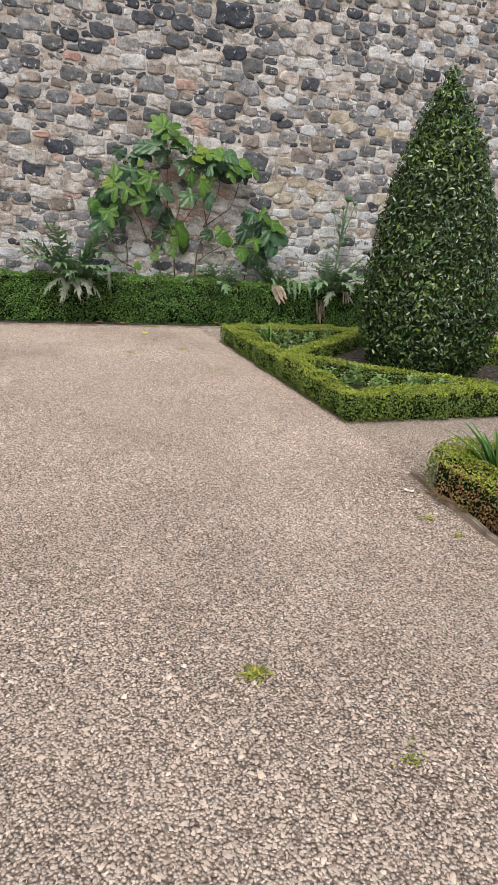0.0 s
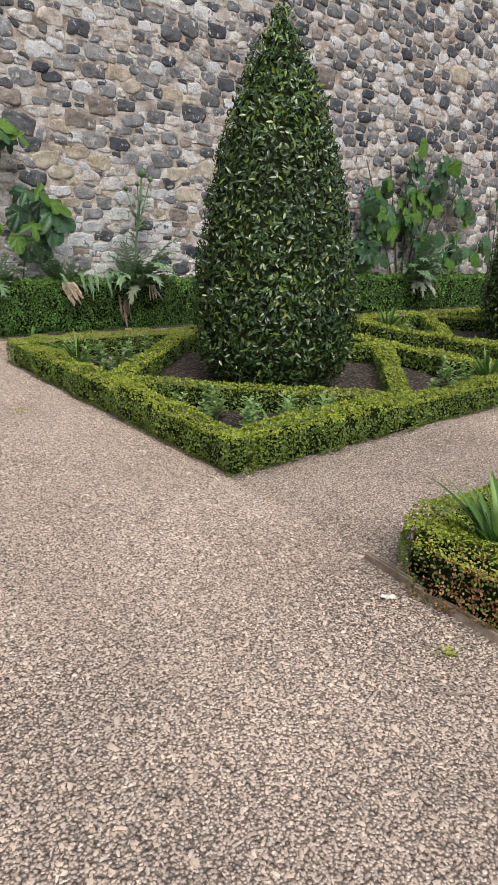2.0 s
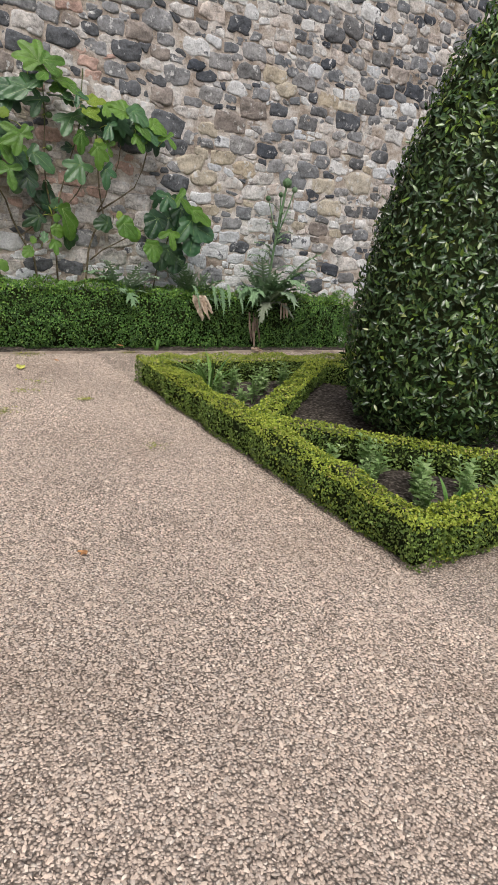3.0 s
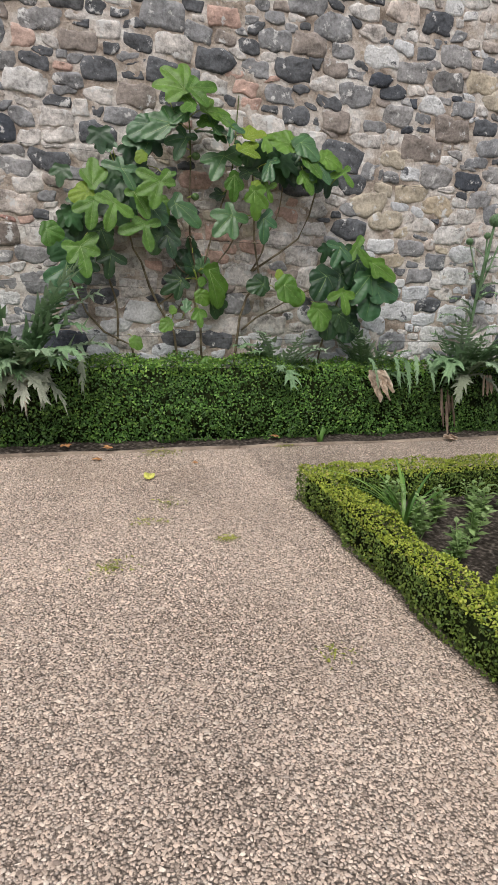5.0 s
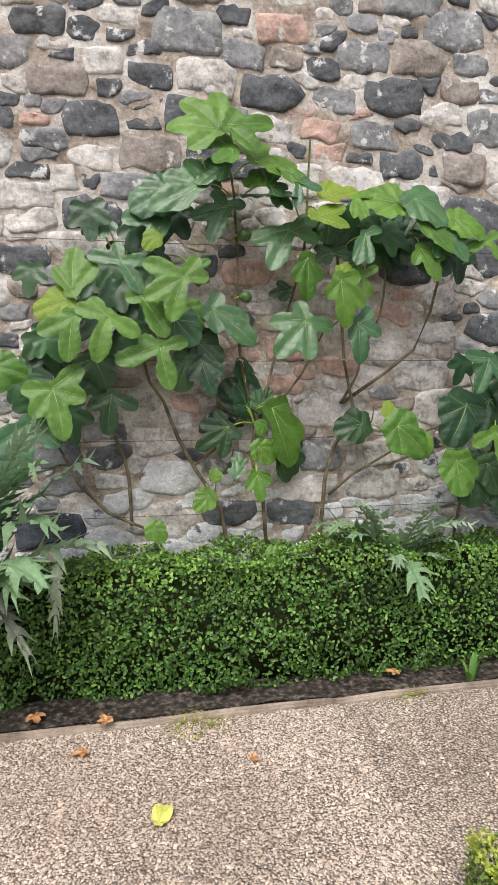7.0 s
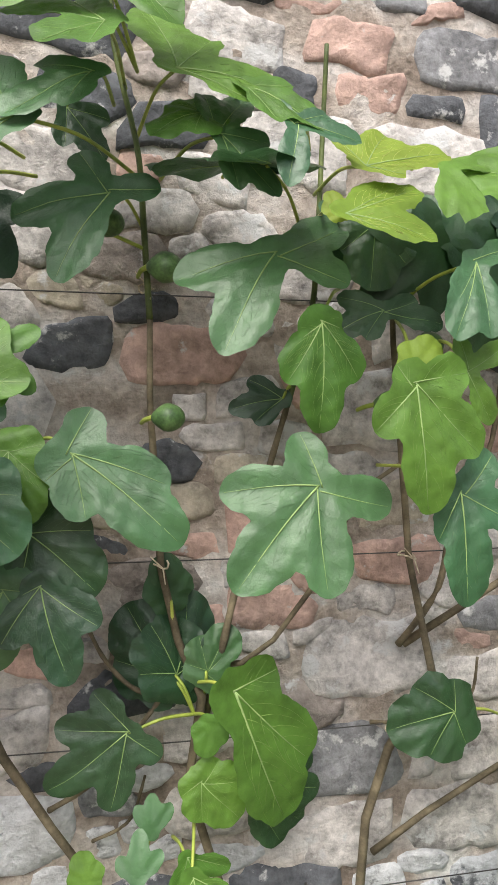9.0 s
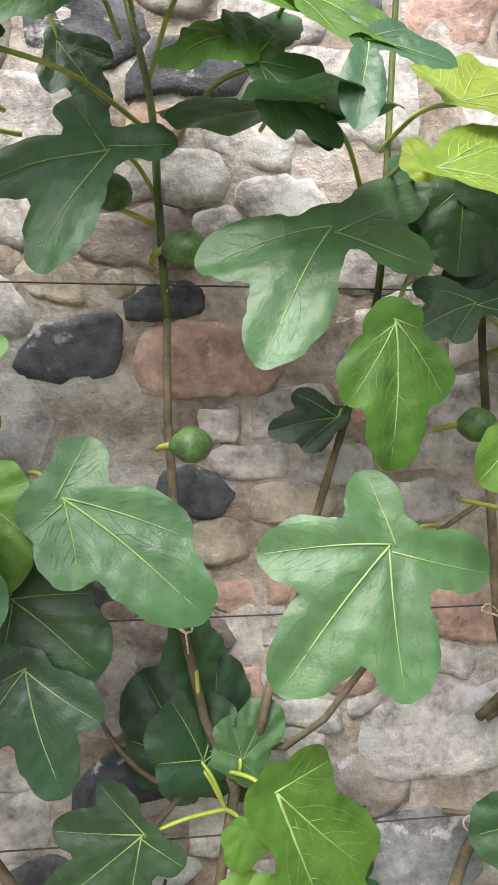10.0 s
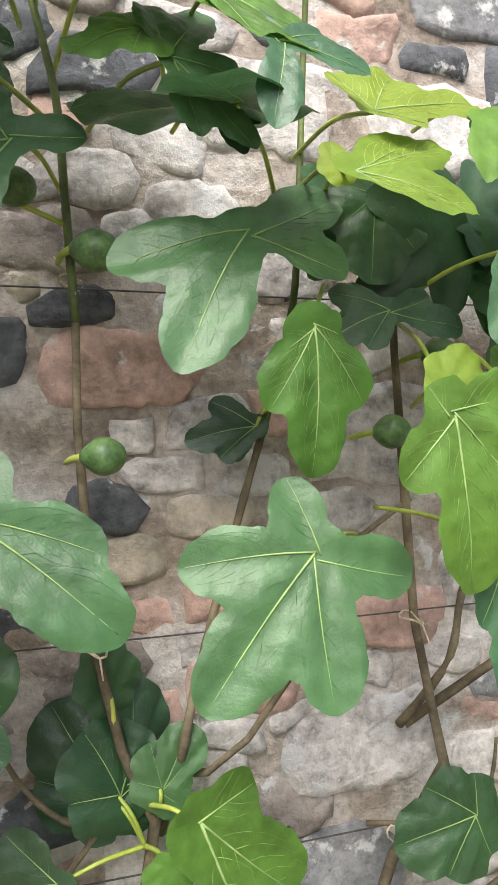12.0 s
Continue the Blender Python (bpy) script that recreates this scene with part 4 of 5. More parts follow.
    leaf((2.365, 8.10, 1.162), (0.123, -0.040, -0.127), (0.00, -0.95, 0.30), 'b', (2.40, 1.11), [(-34, 0.45)])
    leaf((2.836, 8.16, 0.967), (0.041, -0.042, -0.134), (0.00, -0.95, 0.30), 'd', (2.89, 1.02), [])
    leaf((2.929, 8.18, 0.928), (-0.025, -0.055, -0.173), (0.00, -0.95, 0.30), 'd', (2.96, 0.98), [])
    leaf((2.760, 8.18, 0.965), (-0.007, -0.060, -0.190), (0.00, -0.95, 0.30), 'd', (2.83, 1.02), [])
    leaf((2.940, 8.16, 1.369), (-0.039, -0.060, -0.190), (0.00, -0.95, 0.30), 'd', (3.00, 1.40), [(-36, 0.65)])
    leaf((2.813, 8.16, 1.264), (-0.056, -0.048, -0.152), (0.00, -0.95, 0.30), 'd', (2.93, 1.29), [(-58, 0.75)])


FIG_STEMS = [
    ([(1.88, 0.55), (1.81, 0.81), (1.75, 1.01), (1.775, 1.19), (1.73, 1.30), (1.70, 1.43), (1.69, 1.58), (1.68, 1.74), (1.68, 1.88), (1.67, 2.04), (1.66, 2.17), (1.62, 2.35)], 0.011, 0.006),
    ([(1.79, 1.13), (1.81, 1.27), (1.84, 1.40), (1.90, 1.62), (1.93, 1.73), (1.97, 1.90), (1.98, 2.04), (1.99, 2.23)], 0.009, 0.006),
    ([(1.78, 1.22), (1.85, 1.25), (1.91, 1.29), (1.98, 1.38), (2.08, 1.57), (2.17, 1.63)], 0.007, 0.005),
    ([(1.75, 0.55), (1.61, 0.78), (1.50, 0.95), (1.42, 1.10), (1.36, 1.26), (1.30, 1.35), (1.25, 1.55), (1.20, 1.80)], 0.011, 0.006),
    ([(1.21, 0.70), (1.20, 0.94), (1.15, 1.11), (1.07, 1.29), (0.99, 1.50)], 0.009, 0.006),
    ([(1.50, 0.45), (1.30, 0.68), (1.21, 0.72), (1.11, 0.77), (0.99, 0.90), (0.90, 1.10), (0.85, 1.23), (0.80, 1.40)], 0.010, 0.005),
    ([(2.06, 0.50), (2.11, 0.90), (2.15, 1.05), (2.235, 1.20), (2.21, 1.30), (2.18, 1.44), (2.16, 1.64), (2.13, 1.85), (2.12, 2.02)], 0.012, 0.006),
    ([(2.19, 1.24), (2.24, 1.37), (2.27, 1.49), (2.35, 1.68), (2.36, 2.0)], 0.008, 0.005),
    ([(2.20, 1.24), (2.39, 1.39), (2.52, 1.49), (2.59, 1.66), (2.62, 1.83), (2.63, 2.0)], 0.009, 0.006),
    ([(2.13, 1.08), (2.26, 1.10), (2.32, 1.15), (2.33, 1.23)], 0.005, 0.003),
    ([(2.14, 0.80), (2.24, 0.90), (2.40, 0.99), (2.56, 1.09), (2.75, 1.16), (2.95, 1.30)], 0.008, 0.005),
    ([(1.49, 0.96), (1.58, 1.04), (1.66, 1.14), (1.72, 1.22)], 0.006, 0.005),
    ([(1.57, 0.89), (1.64, 0.95), (1.67, 1.04)], 0.004, 0.003),
    ([(1.775, 1.19), (1.72, 1.19), (1.65, 1.215), (1.60, 1.27), (1.57, 1.33)], 0.006, 0.004),
    ([(2.75, 0.45), (2.80, 0.70), (2.88, 0.95), (2.95, 1.25), (3.0, 1.45)], 0.010, 0.005),
]


def fig_tree():
    root = tagged(new("fig_tree"), "fig trained on wires against the stone wall, in full leaf", "fig tree")
    rng = np.random.default_rng(11)
    nodes = []
    for pts, r0, r1 in FIG_STEMS:
        q = [(x, 8.345 - 0.05 * min(1.0, max(0.0, (z - 0.9) / 1.2)) + 0.008 * math.sin(9 * z), z) for x, z in pts]
        q[0] = (q[0][0], 8.39, q[0][2] if q[0][2] > 0.6 else 0.0)
        top = pts[-1][1]
        part("stem", fast_mesh("stem", *tube(q if top < 2.2 else q[:-3], 0.86 * r0, 0.86 * r1, 8, 0.16), M_BARK), root)
        if top > 2.2:
            part("green_shoot", fast_mesh("green_shoot", *tube(q[-4:] + [(q[-1][0], q[-1][1] - 0.02, q[-1][2] + 0.14)], r1, r1 * 0.7, 8), M_SHOOT), root)
        p = np.array(q)
        for k in range(len(p) - 1):
            for a in np.linspace(0, 1, 5):
                nodes.append(p[k] * (1 - a) + p[k + 1] * a)
    nodes = [n for n in nodes if n[2] > 0.55]
    crown(root, rng)
    # leaves deeper in the crown, their shade put in by mostly dark leaf tones
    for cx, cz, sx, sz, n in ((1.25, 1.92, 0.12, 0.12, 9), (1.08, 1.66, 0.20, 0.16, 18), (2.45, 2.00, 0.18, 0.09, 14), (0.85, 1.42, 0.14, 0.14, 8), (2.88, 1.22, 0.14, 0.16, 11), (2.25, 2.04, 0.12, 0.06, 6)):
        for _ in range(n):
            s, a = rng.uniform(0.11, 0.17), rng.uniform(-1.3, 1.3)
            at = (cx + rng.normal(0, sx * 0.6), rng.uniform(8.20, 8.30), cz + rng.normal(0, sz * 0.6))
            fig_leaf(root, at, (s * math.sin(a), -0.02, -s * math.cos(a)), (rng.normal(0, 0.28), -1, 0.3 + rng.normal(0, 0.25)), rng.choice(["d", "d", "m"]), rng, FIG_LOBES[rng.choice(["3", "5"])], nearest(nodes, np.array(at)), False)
    # fruit, with a short neck
    for x, z, s in ((1.71, 1.71, 0.026), (1.705, 1.965, 0.028), (1.61, 2.035, 0.025), (2.11, 1.735, 0.026), (2.185, 1.845, 0.026)):
        v, f = ico()
        bm = bmesh.new()
        bmesh.ops.create_icosphere(bm, subdivisions=3, radius=1)
        for p in bm.verts:
            k = 1 - 0.45 * max(0, -p.co.x - 0.2)
            p.co = (x + s * p.co.x * 1.15, 8.27 + s * p.co.y * k, z + s * p.co.z * k * 0.95)
        me = bpy.data.meshes.new("fruit")
        bm.to_mesh(me)
        bm.free()
        me.materials.append(M_FRUIT)
        for p in me.polygons:
            p.use_smooth = True
        fr = part("fruit", me, root, "green unripe fig")
        part("fruit_stalk", fast_mesh("fruit_stalk", *tube([(x - s, 8.27, z), (x - s - 0.012, 8.285, z - 0.004), (x - 0.045, 8.31, z - 0.01)], 0.005, 0.004, 6), M_PETIOLE), fr)
    # twine knots that tie the stems to the wires
    for x, z in ((1.675, 1.94), (1.70, 1.44), (2.18, 1.44), (2.16, 1.085), (1.36, 1.085)):
        ring = [(x + 0.014 * math.cos(a), 8.335 + 0.03 * math.sin(a), z + 0.004 * math.sin(2 * a)) for a in np.linspace(0, 6.3, 10)]
        part("tie", fast_mesh("tie", *joined(tube(ring, 0.0018, 0.0018, 5), tube([ring[7], (x - 0.02, 8.30, z + 0.022)], 0.0016, 0.001, 5), tube([ring[7], (x + 0.006, 8.29, z - 0.026)], 0.0016, 0.001, 5)), M_TWINE), root, "pale twine tie")
    return root


fig_tree()


def fig_far(x0, x1, z0, z1, n, seed, label):
    """Another wall fig farther along, its leaves in loose tiers."""
    root = tagged(new("fig_tree"), label, "fig tree")
    rng = np.random.default_rng(seed)
    nodes = []
    xm = (x0 + x1) / 2
    for k in range(6):
        xt = x0 + (x1 - x0) * (k + 0.5) / 6
        q = [(xm + (xt - xm) * a, 8.39 - 0.06 * a, z1 * 0.95 * a * (1 - 0.25 * abs(xt - xm) / (x1 - x0))) for a in (0, 0.25, 0.5, 0.75, 1)]
        part("stem", fast_mesh("stem", *tube(q, 0.018, 0.008, 7), M_BARK), root)
        nodes += [np.array(p) for p in q[1:]]
    for _ in range(n):
        x = rng.uniform(x0, x1)
        lim = z1 - (z1 - z0) * (abs(x - xm) / (x1 - x0)) ** 1.5 * 1.6
        z = rng.uniform(z0, max(lim, z0 + 0.2))
        s = rng.uniform(0.16, 0.27)
        if noise.noise((x * 1.6, z * 1.6, seed)) < -0.08:
            continue
        a = rng.uniform(-1.1, 1.1)
        at = (x, rng.uniform(8.05, 8.28), z)
        fig_leaf(root, at, (s * math.sin(a), -0.05, -s * math.cos(a)), (rng.normal(0, 0.28), -1, 0.3 + rng.normal(0, 0.25)), rng.choice(["d", "d", "m", "m", "b"]), rng, FIG_LOBES[rng.choice(["3", "5", "1"])], nearest(nodes, np.array(at)), False)


fig_far(7.9, 11.2, 0.8, 2.7, 230, 3, "large fig trained against the farther wall")
fig_far(11.7, 13.4, 0.9, 2.5, 55, 4, "bushy fig against the far end of the wall")


# ---- training wires on the wall ----
def wire(z):
    pts = [(x, 8.375 + 0.004 * math.sin(x * 3), z + 0.004 * math.sin(x * 1.7 + z)) for x in np.linspace(-1.0, 4.0, 26)]
    root = tagged(new("training_wire"), "thin dark wire strung along the stone wall", "wire", "training wires")
    part("strand", fast_mesh("strand", *tube(pts, 0.0014, 0.0014, 5), M_WIRE), root)
    for x in (-0.9, 0.6, 2.0, 3.4):
        part("eye_bolt", fast_mesh("eye_bolt", *tube([(x, 8.37, z), (x, 8.40, z), (x, 8.46, z)], 0.004, 0.003, 6), M_WIRE), root)


for z in (0.74, 1.085, 1.44, 1.94):
    wire(z)


# ---- cardoons ----
def pinnate_leaf(root, base, az, length, rise, m, rng, name="leaf", droop=1.0, label=""):
    """A long arching leaf cut into jagged side lobes."""
    n = 17
    u = np.linspace(0, 1, n)
    h = np.array([math.cos(az), math.sin(az), 0])
    out = length * (u * 0.75 + 0.1 * u ** 2)
    zz = length * (rise * u - droop * 0.75 * u ** 2.2)
    mid = np.array(base) + out[:, None] * h + zz[:, None] * np.array([0, 0, 1.0])
    side = np.array([-h[1], h[0], 0])
    wid = length * 0.20 * np.sin(np.pi * np.clip(u * 0.92 + 0.08, 0, 1)) ** 0.8
    v, f = [], []
    for i in range(n - 1):
        for sg in (-1, 1):
            a, b = mid[i], mid[i + 1]
            w = wid[i] * rng.uniform(0.6, 1.25) * (0.75 + 0.25 * (i % 2))
            fw = (b - a)
            tip = (a + b) / 2 + sg * side * w + fw * rng.uniform(1.0, 2.2) + np.array([0, 0, rng.normal(0, 0.05) * length])
            k1 = (a + b) / 2 + sg * side * w * 0.5 - fw * 0.05 + np.array([0, 0, 0.02 * length])
            k2 = (a + b) / 2 + sg * side * w * 0.42 + fw * 0.75
            k3 = (a + b) / 2 + sg * side * w * 0.75 + fw * 0.2
            o = len(v)
            v += [a, b, k1, k3, tip, k2]
            f += [(o, o + 2, o + 1), (o + 1, o + 2, o + 5), (o + 2, o + 3, o + 5), (o + 3, o + 4, o + 5)]
    rib = tube(mid, length * 0.016, length * 0.004, 5)
    return part(name, fast_mesh(name, *joined((np.array(v), np.array(f)), rib), m, smooth=False), root, label)


def cardoon(x, y, stalk, leaves, seed, label, size=0.6, silver=4):
    root = tagged(new("cardoon"), label, "cardoon")
    root.location = (x, y, 0)
    rng = np.random.default_rng(seed)
    if stalk:
        pts = [(0, 0, 0), (0.02, 0, stalk * 0.35), (0.05, -0.01, stalk * 0.7), (0.10, -0.02, stalk)]
        part("stalk", fast_mesh("stalk", *tube(pts, 0.018, 0.010, 8), M_CARDOON), root)
        tops = [(0.10, -0.02, stalk, 0.045), (0.22, 0.0, stalk * 0.97, 0.028), (-0.10, 0.0, stalk * 0.90, 0.026), (0.02, -0.05, stalk * 0.93, 0.024)]
        for hx, hy, hz, r in tops:
            part("branch", fast_mesh("branch", *tube([(0.05, -0.01, stalk * 0.68), ((0.05 + hx) / 2, hy, stalk * 0.80), (hx, hy, hz)], 0.009, 0.006, 6), M_CARDOON), root)
            n = 60
            k = np.arange(n) + 0.5
            ph, t = np.arccos(1 - 2 * k / n), np.pi * (1 + 5 ** 0.5) * k
            d = np.stack([np.cos(t) * np.sin(ph), np.sin(t) * np.sin(ph), np.cos(ph)], 1)
            v, f = scatter([(-0.5, -0.6, 0), (0.5, -0.6, 0), (0, 0.7, 0.25)], [(0, 1, 2)], np.array([hx, hy, hz]) + d * r, d, np.tile([0, 0, 1.0], (n, 1)) + d * 0.2, np.full(n, r * 0.6))
            iv, jf = ico()
            part("flower_head", fast_mesh("flower_head", *joined((iv * r * 0.97 + np.array([hx, hy, hz]), jf), (v, f)), M_CARDOON), root, "scaly green flower bud")
        for k in range(15):
            pinnate_leaf(root, (0.03 + 0.03 * k / 15, 0, stalk * (0.25 + 0.042 * k)), rng.uniform(-2.9, -0.2) if k % 2 else rng.choice([-0.1, 3.2]) + rng.normal(0, 0.3), size * (0.66 - 0.025 * k), 0.85, M_CARDOON, rng, droop=0.7)
    for k in range(leaves):
        az = -0.1 - 2.95 * (k + 0.5) / leaves + rng.normal(0, 0.15)
        pinnate_leaf(root, (0, 0, 0.36), az, size * rng.uniform(0.7, 1.15), rng.uniform(1.0, 1.9), M_CARDOON, rng, droop=rng.uniform(0.7, 1.3))
    for k in range(silver):
        az = -0.25 - 2.6 * (k + 0.5) / silver + rng.normal(0, 0.15)
        pinnate_leaf(root, (0, -0.08, 0.48), az, size * rng.uniform(0.55, 0.75), rng.uniform(0.4, 0.7), M_SILVER, rng, droop=1.15, label="pale silvery underside of a drooping leaf")
    return root, rng


c, r_ = cardoon(0.50, 8.2, 0, 26, 21, "grey-green cardoon leaning over the border hedge", 0.66, 5)
for k, (dx, dz, m) in enumerate(((0.22, 0.42, M_SILVER), (0.42, 0.52, M_SILVER), (0.02, 0.40, M_WITHER), (-0.16, 0.42, M_SILVER))):
    pinnate_leaf(c, (dx, -0.17, dz + 0.14), -1.57 + 0.3 * (k - 1), 0.20, 0.2, m, r_, "withered_leaf", 1.6, "withered pale leaf hanging over the hedge")
c, r_ = cardoon(4.06, 8.22, 1.74, 20, 22, "tall flowering cardoon with buds behind the border hedge", 0.62, 2)


def crumpled(root, x, y, z, length, width, lean, m, rng, label):
    """A limp dry leaf hanging down: a curled, torn, wrinkled strip."""
    n, k = 14, 7
    ph = rng.uniform(0, 50)
    v = []
    for i in range(n):
        u = i / (n - 1)
        w = width * (0.25 + math.sin(math.pi * min(1, 0.12 + 0.86 * u)) ** 0.7) * (1 + 0.35 * noise.noise((u * 9, ph, 0)))
        for j in range(k):
            s = j / (k - 1) - 0.5
            fold = 0.35 * w * math.cos(s * 9 + ph) + 0.3 * width * noise.noise((u * 6, s * 5, ph))
            v.append((x + lean[0] * u * length + w * s * 1.2 + 0.25 * width * noise.noise((u * 4, 3, ph)), y + lean[1] * u * length + fold, z - u * length + 0.25 * width * noise.noise((s * 6, u * 7, ph + 9))))
    i = np.arange(n * k).reshape(n, k)
    f = np.stack([i[:-1, :-1], i[:-1, 1:], i[1:, 1:], i[1:, :-1]], -1).reshape(-1, 4)
    part("withered_leaf", fast_mesh("withered_leaf", np.array(v), f, m, smooth=False), root, label)


for k in range(9):
    crumpled(c, -0.97 + 0.010 * k, -0.22 - 0.010 * (k % 3), 0.57 - 0.02 * (k % 4), r_.uniform(0.10, 0.19), r_.uniform(0.030, 0.050), (0.40 + 0.16 * (k - 4) / 3, -0.15), M_WITHER, r_, "withered pinkish-brown leaf hanging over the hedge")
for k in range(3):
    crumpled(c, 0.08 + 0.03 * k, -0.22, 0.53, r_.uniform(0.12, 0.18), 0.018, (0.1 * k, -0.15), M_WITHER, r_, "withered pinkish-brown leaf hanging over the hedge")
for dx, dz, L, m in ((-0.50, 0.62, 0.16, M_CARDOON), (-0.70, 0.62, 0.17, M_CARDOON), (-0.80, 0.64, 0.14, M_CARDOON), (-0.62, 0.66, 0.15, M_CARDOON), (-1.02, 0.63, 0.15, M_CARDOON)):
    pinnate_leaf(c, (dx, -0.22, dz + 0.03), -1.57 + r_.normal(0, 0.25), L, 0.1, m, r_, "drooping_leaf", 1.9, "leaf drooping over the hedge")
for k in range(8):
    a = r_.uniform(-0.06, 0.06)
    crumpled(c, -0.28 + a * 0.7, -0.22 - 0.01 * k, 0.42 - 0.05 * (k % 4), r_.uniform(0.14, 0.30), r_.uniform(0.010, 0.022), (0.06 + 1.2 * a, -0.25), M_DEAD, r_, "limp brown dead leaf trailing to the ground")
crumpled(c, -0.26, -0.33, 0.06, 0.04, 0.07, (1.2, -0.4), M_WITHER, r_, "dry grey leaf lying on the kerb")
c, r_ = cardoon(9.55, 8.2, 1.6, 22, 23, "flowering cardoon in front of the farther fig", 0.75, 6)
c, r_ = cardoon(2.42, 8.30, 0, 12, 24, "low young cardoon between hedge and wall", 0.46, 0)
c, r_ = cardoon(3.20, 8.30, 0, 12, 25, "low grey-green cardoon spreading over the border hedge", 0.44, 0)


# ---- bedding plants ----
def bedding_plant(seed):
    rng = np.random.default_rng(seed)
    root = tagged(new("bedding_plant"), "leafy green bedding plant in bare soil", "plant", "bedding plants")
    P, N, A, S, st = [], [], [], [], []
    for k in range(rng.integers(5, 9)):
        a, lean, h = rng.uniform(0, 6.28), rng.uniform(0.0, 0.09), rng.uniform(0.13, 0.27)
        tip = np.array([math.cos(a) * lean, math.sin(a) * lean, h])
        st.append(tube([(tip[0] * 0.2, tip[1] * 0.2, 0), tip * 0.6, tip], 0.004, 0.002, 4))
        for i in range(12):
            u = 0.2 + 0.8 * i / 11
            b = i * 2.4 + rng.normal(0, 0.3)
            d = np.array([math.cos(b), math.sin(b), 0.5 + 0.6 * u])
            P.append(tip * u)
            A.append(d)
            N.append(np.array([-d[0], -d[1], 1.6]))
            S.append(rng.uniform(0.055, 0.095) * (1.1 - 0.45 * u))
    t = [(0, 0, 0), (-0.30, 0.42, 0.06), (0, 1, -0.2), (0.30, 0.42, 0.06), (0, 0.45, 0)]
    v, f = scatter(t, [(0, 4, 1), (1, 4, 2), (2, 4, 3), (3, 4, 0)], np.array(P), np.array(N), np.array(A), np.array(S))
    tagged(part("foliage", fast_mesh("foliage", v, f, M_PLANT), root), kind="stuff")
    for s in st:
        part("stem", fast_mesh("stem", *s, M_PLANT), root)
    return root


kinds = [bedding_plant(40 + k) for k in range(6)]
spots = [(2.48, 6.00), (2.46, 6.28), (2.70, 6.18), (2.68, 6.45), (2.92, 6.38), (2.45, 6.55), (3.02, 6.58), (3.20, 6.50), (2.38, 4.85), (2.42, 4.58), (2.60, 4.68), (2.60, 4.38), (2.76, 4.50), (2.80, 4.22), (2.97, 4.36), (3.08, 4.18), (3.22, 4.22), (2.50, 4.22), (2.92, 4.12), (2.66, 4.84)]
rb = np.random.default_rng(5)
for bed, step in ((BED_MAIN, 0.28), (BED_NEAR, 0.29), (BED_FAR, 0.36)):
    x0, x1, y0, y1 = bed
    xm, ym = (x0 + x1) / 2, (y0 + y1) / 2
    for gx in np.arange(x0 + 0.36, x1 - 0.25, step):
        for gy in np.arange(y0 + 0.36, y1 - 0.25, step):
            x, y = gx + rb.uniform(-0.06, 0.06), gy + rb.uniform(-0.06, 0.06)
            d = abs(x - xm) / (x1 - x0 - 0.4) * 2 + abs(y - ym) / (y1 - y0 - 0.4) * 2
            inner = d < 1.26
            arm = abs(y - ym) < 0.2
            if bed is BED_MAIN and x < 3.25:
                continue
            if (bed is BED_NEAR or not inner) and not arm and rb.random() < 0.86 and not (bed is BED_NEAR and (x < 2.55 and y > 2.2 or y < 0.6 or abs(d - 1) < 0.25)):
                spots.append((x, y))
for i, (x, y) in enumerate(spots):
    m = pose(x, y, 0.012, 0, 0, rb.uniform(0, 360)) @ Matrix.Scale(rb.uniform(0.75, 1.0), 4)
    if i < 6:
        kinds[i].matrix_basis = m
    else:
        c = copy_thing(kinds[i % 6], m)
        c.matrix_basis = m


def strap_clump(x, y, n, h, seed, label, z=0.01, spread=(0.12, 0.75), half=0.014):
    """A clump of arching strap leaves, each blade folded along its middle."""
    root = tagged(new("strap_leaf_clump"), label, "plant")
    root.location = (x, y, z)
    rng = np.random.default_rng(seed)
    for k in range(n):
        az, L, sp = rng.uniform(0, 6.28), h * rng.uniform(0.65, 1.1), rng.uniform(*spread)
        hd = np.array([math.cos(az), math.sin(az), 0])
        sd = np.array([-hd[1], hd[0], 0])
        u = np.linspace(0, 1, 9)
        mid = (0.02 * hd + L * sp * (u[:, None] ** 1.6) * hd) + (L * (u - 0.42 * sp * u ** 2.6))[:, None] * np.array([0, 0, 1.0])
        w = half * np.sin(np.pi * (0.18 + 0.82 * u)) ** 0.7
        w[-1] = 0.0005
        lft, rgt = mid + sd * w[:, None] - hd * 0.003, mid - sd * w[:, None] - hd * 0.003
        v = np.concatenate([mid, lft, rgt])
        f = []
        for i in range(8):
            f += [(i, i + 1, 9 + i + 1, 9 + i), (i, 18 + i, 18 + i + 1, i + 1)]
        part("leaf", fast_mesh("leaf", v, f, M_STRAP), root)
    return root


strap_clump(2.24, 2.44, 64, 0.46, 61, "large clump of green strap leaves at the corner of a bed")
strap_clump(5.12, 4.15, 44, 0.40, 62, "clump of green strap leaves at the corner of a bed")
strap_clump(2.46, 6.42, 20, 0.42, 63, "thin clump of arching strap leaves beside the box hedge", 0.01, (0.55, 1.15), 0.009)
strap_clump(6.62, 6.38, 36, 0.42, 64, "clump of green strap leaves in the farther bed")
strap_clump(2.62, 4.15, 9, 0.22, 65, "small tuft of strap leaves inside the box hedge")
strap_clump(2.70, 7.99, 7, 0.14, 66, "small weed with narrow leaves at the hedge foot", 0.0)


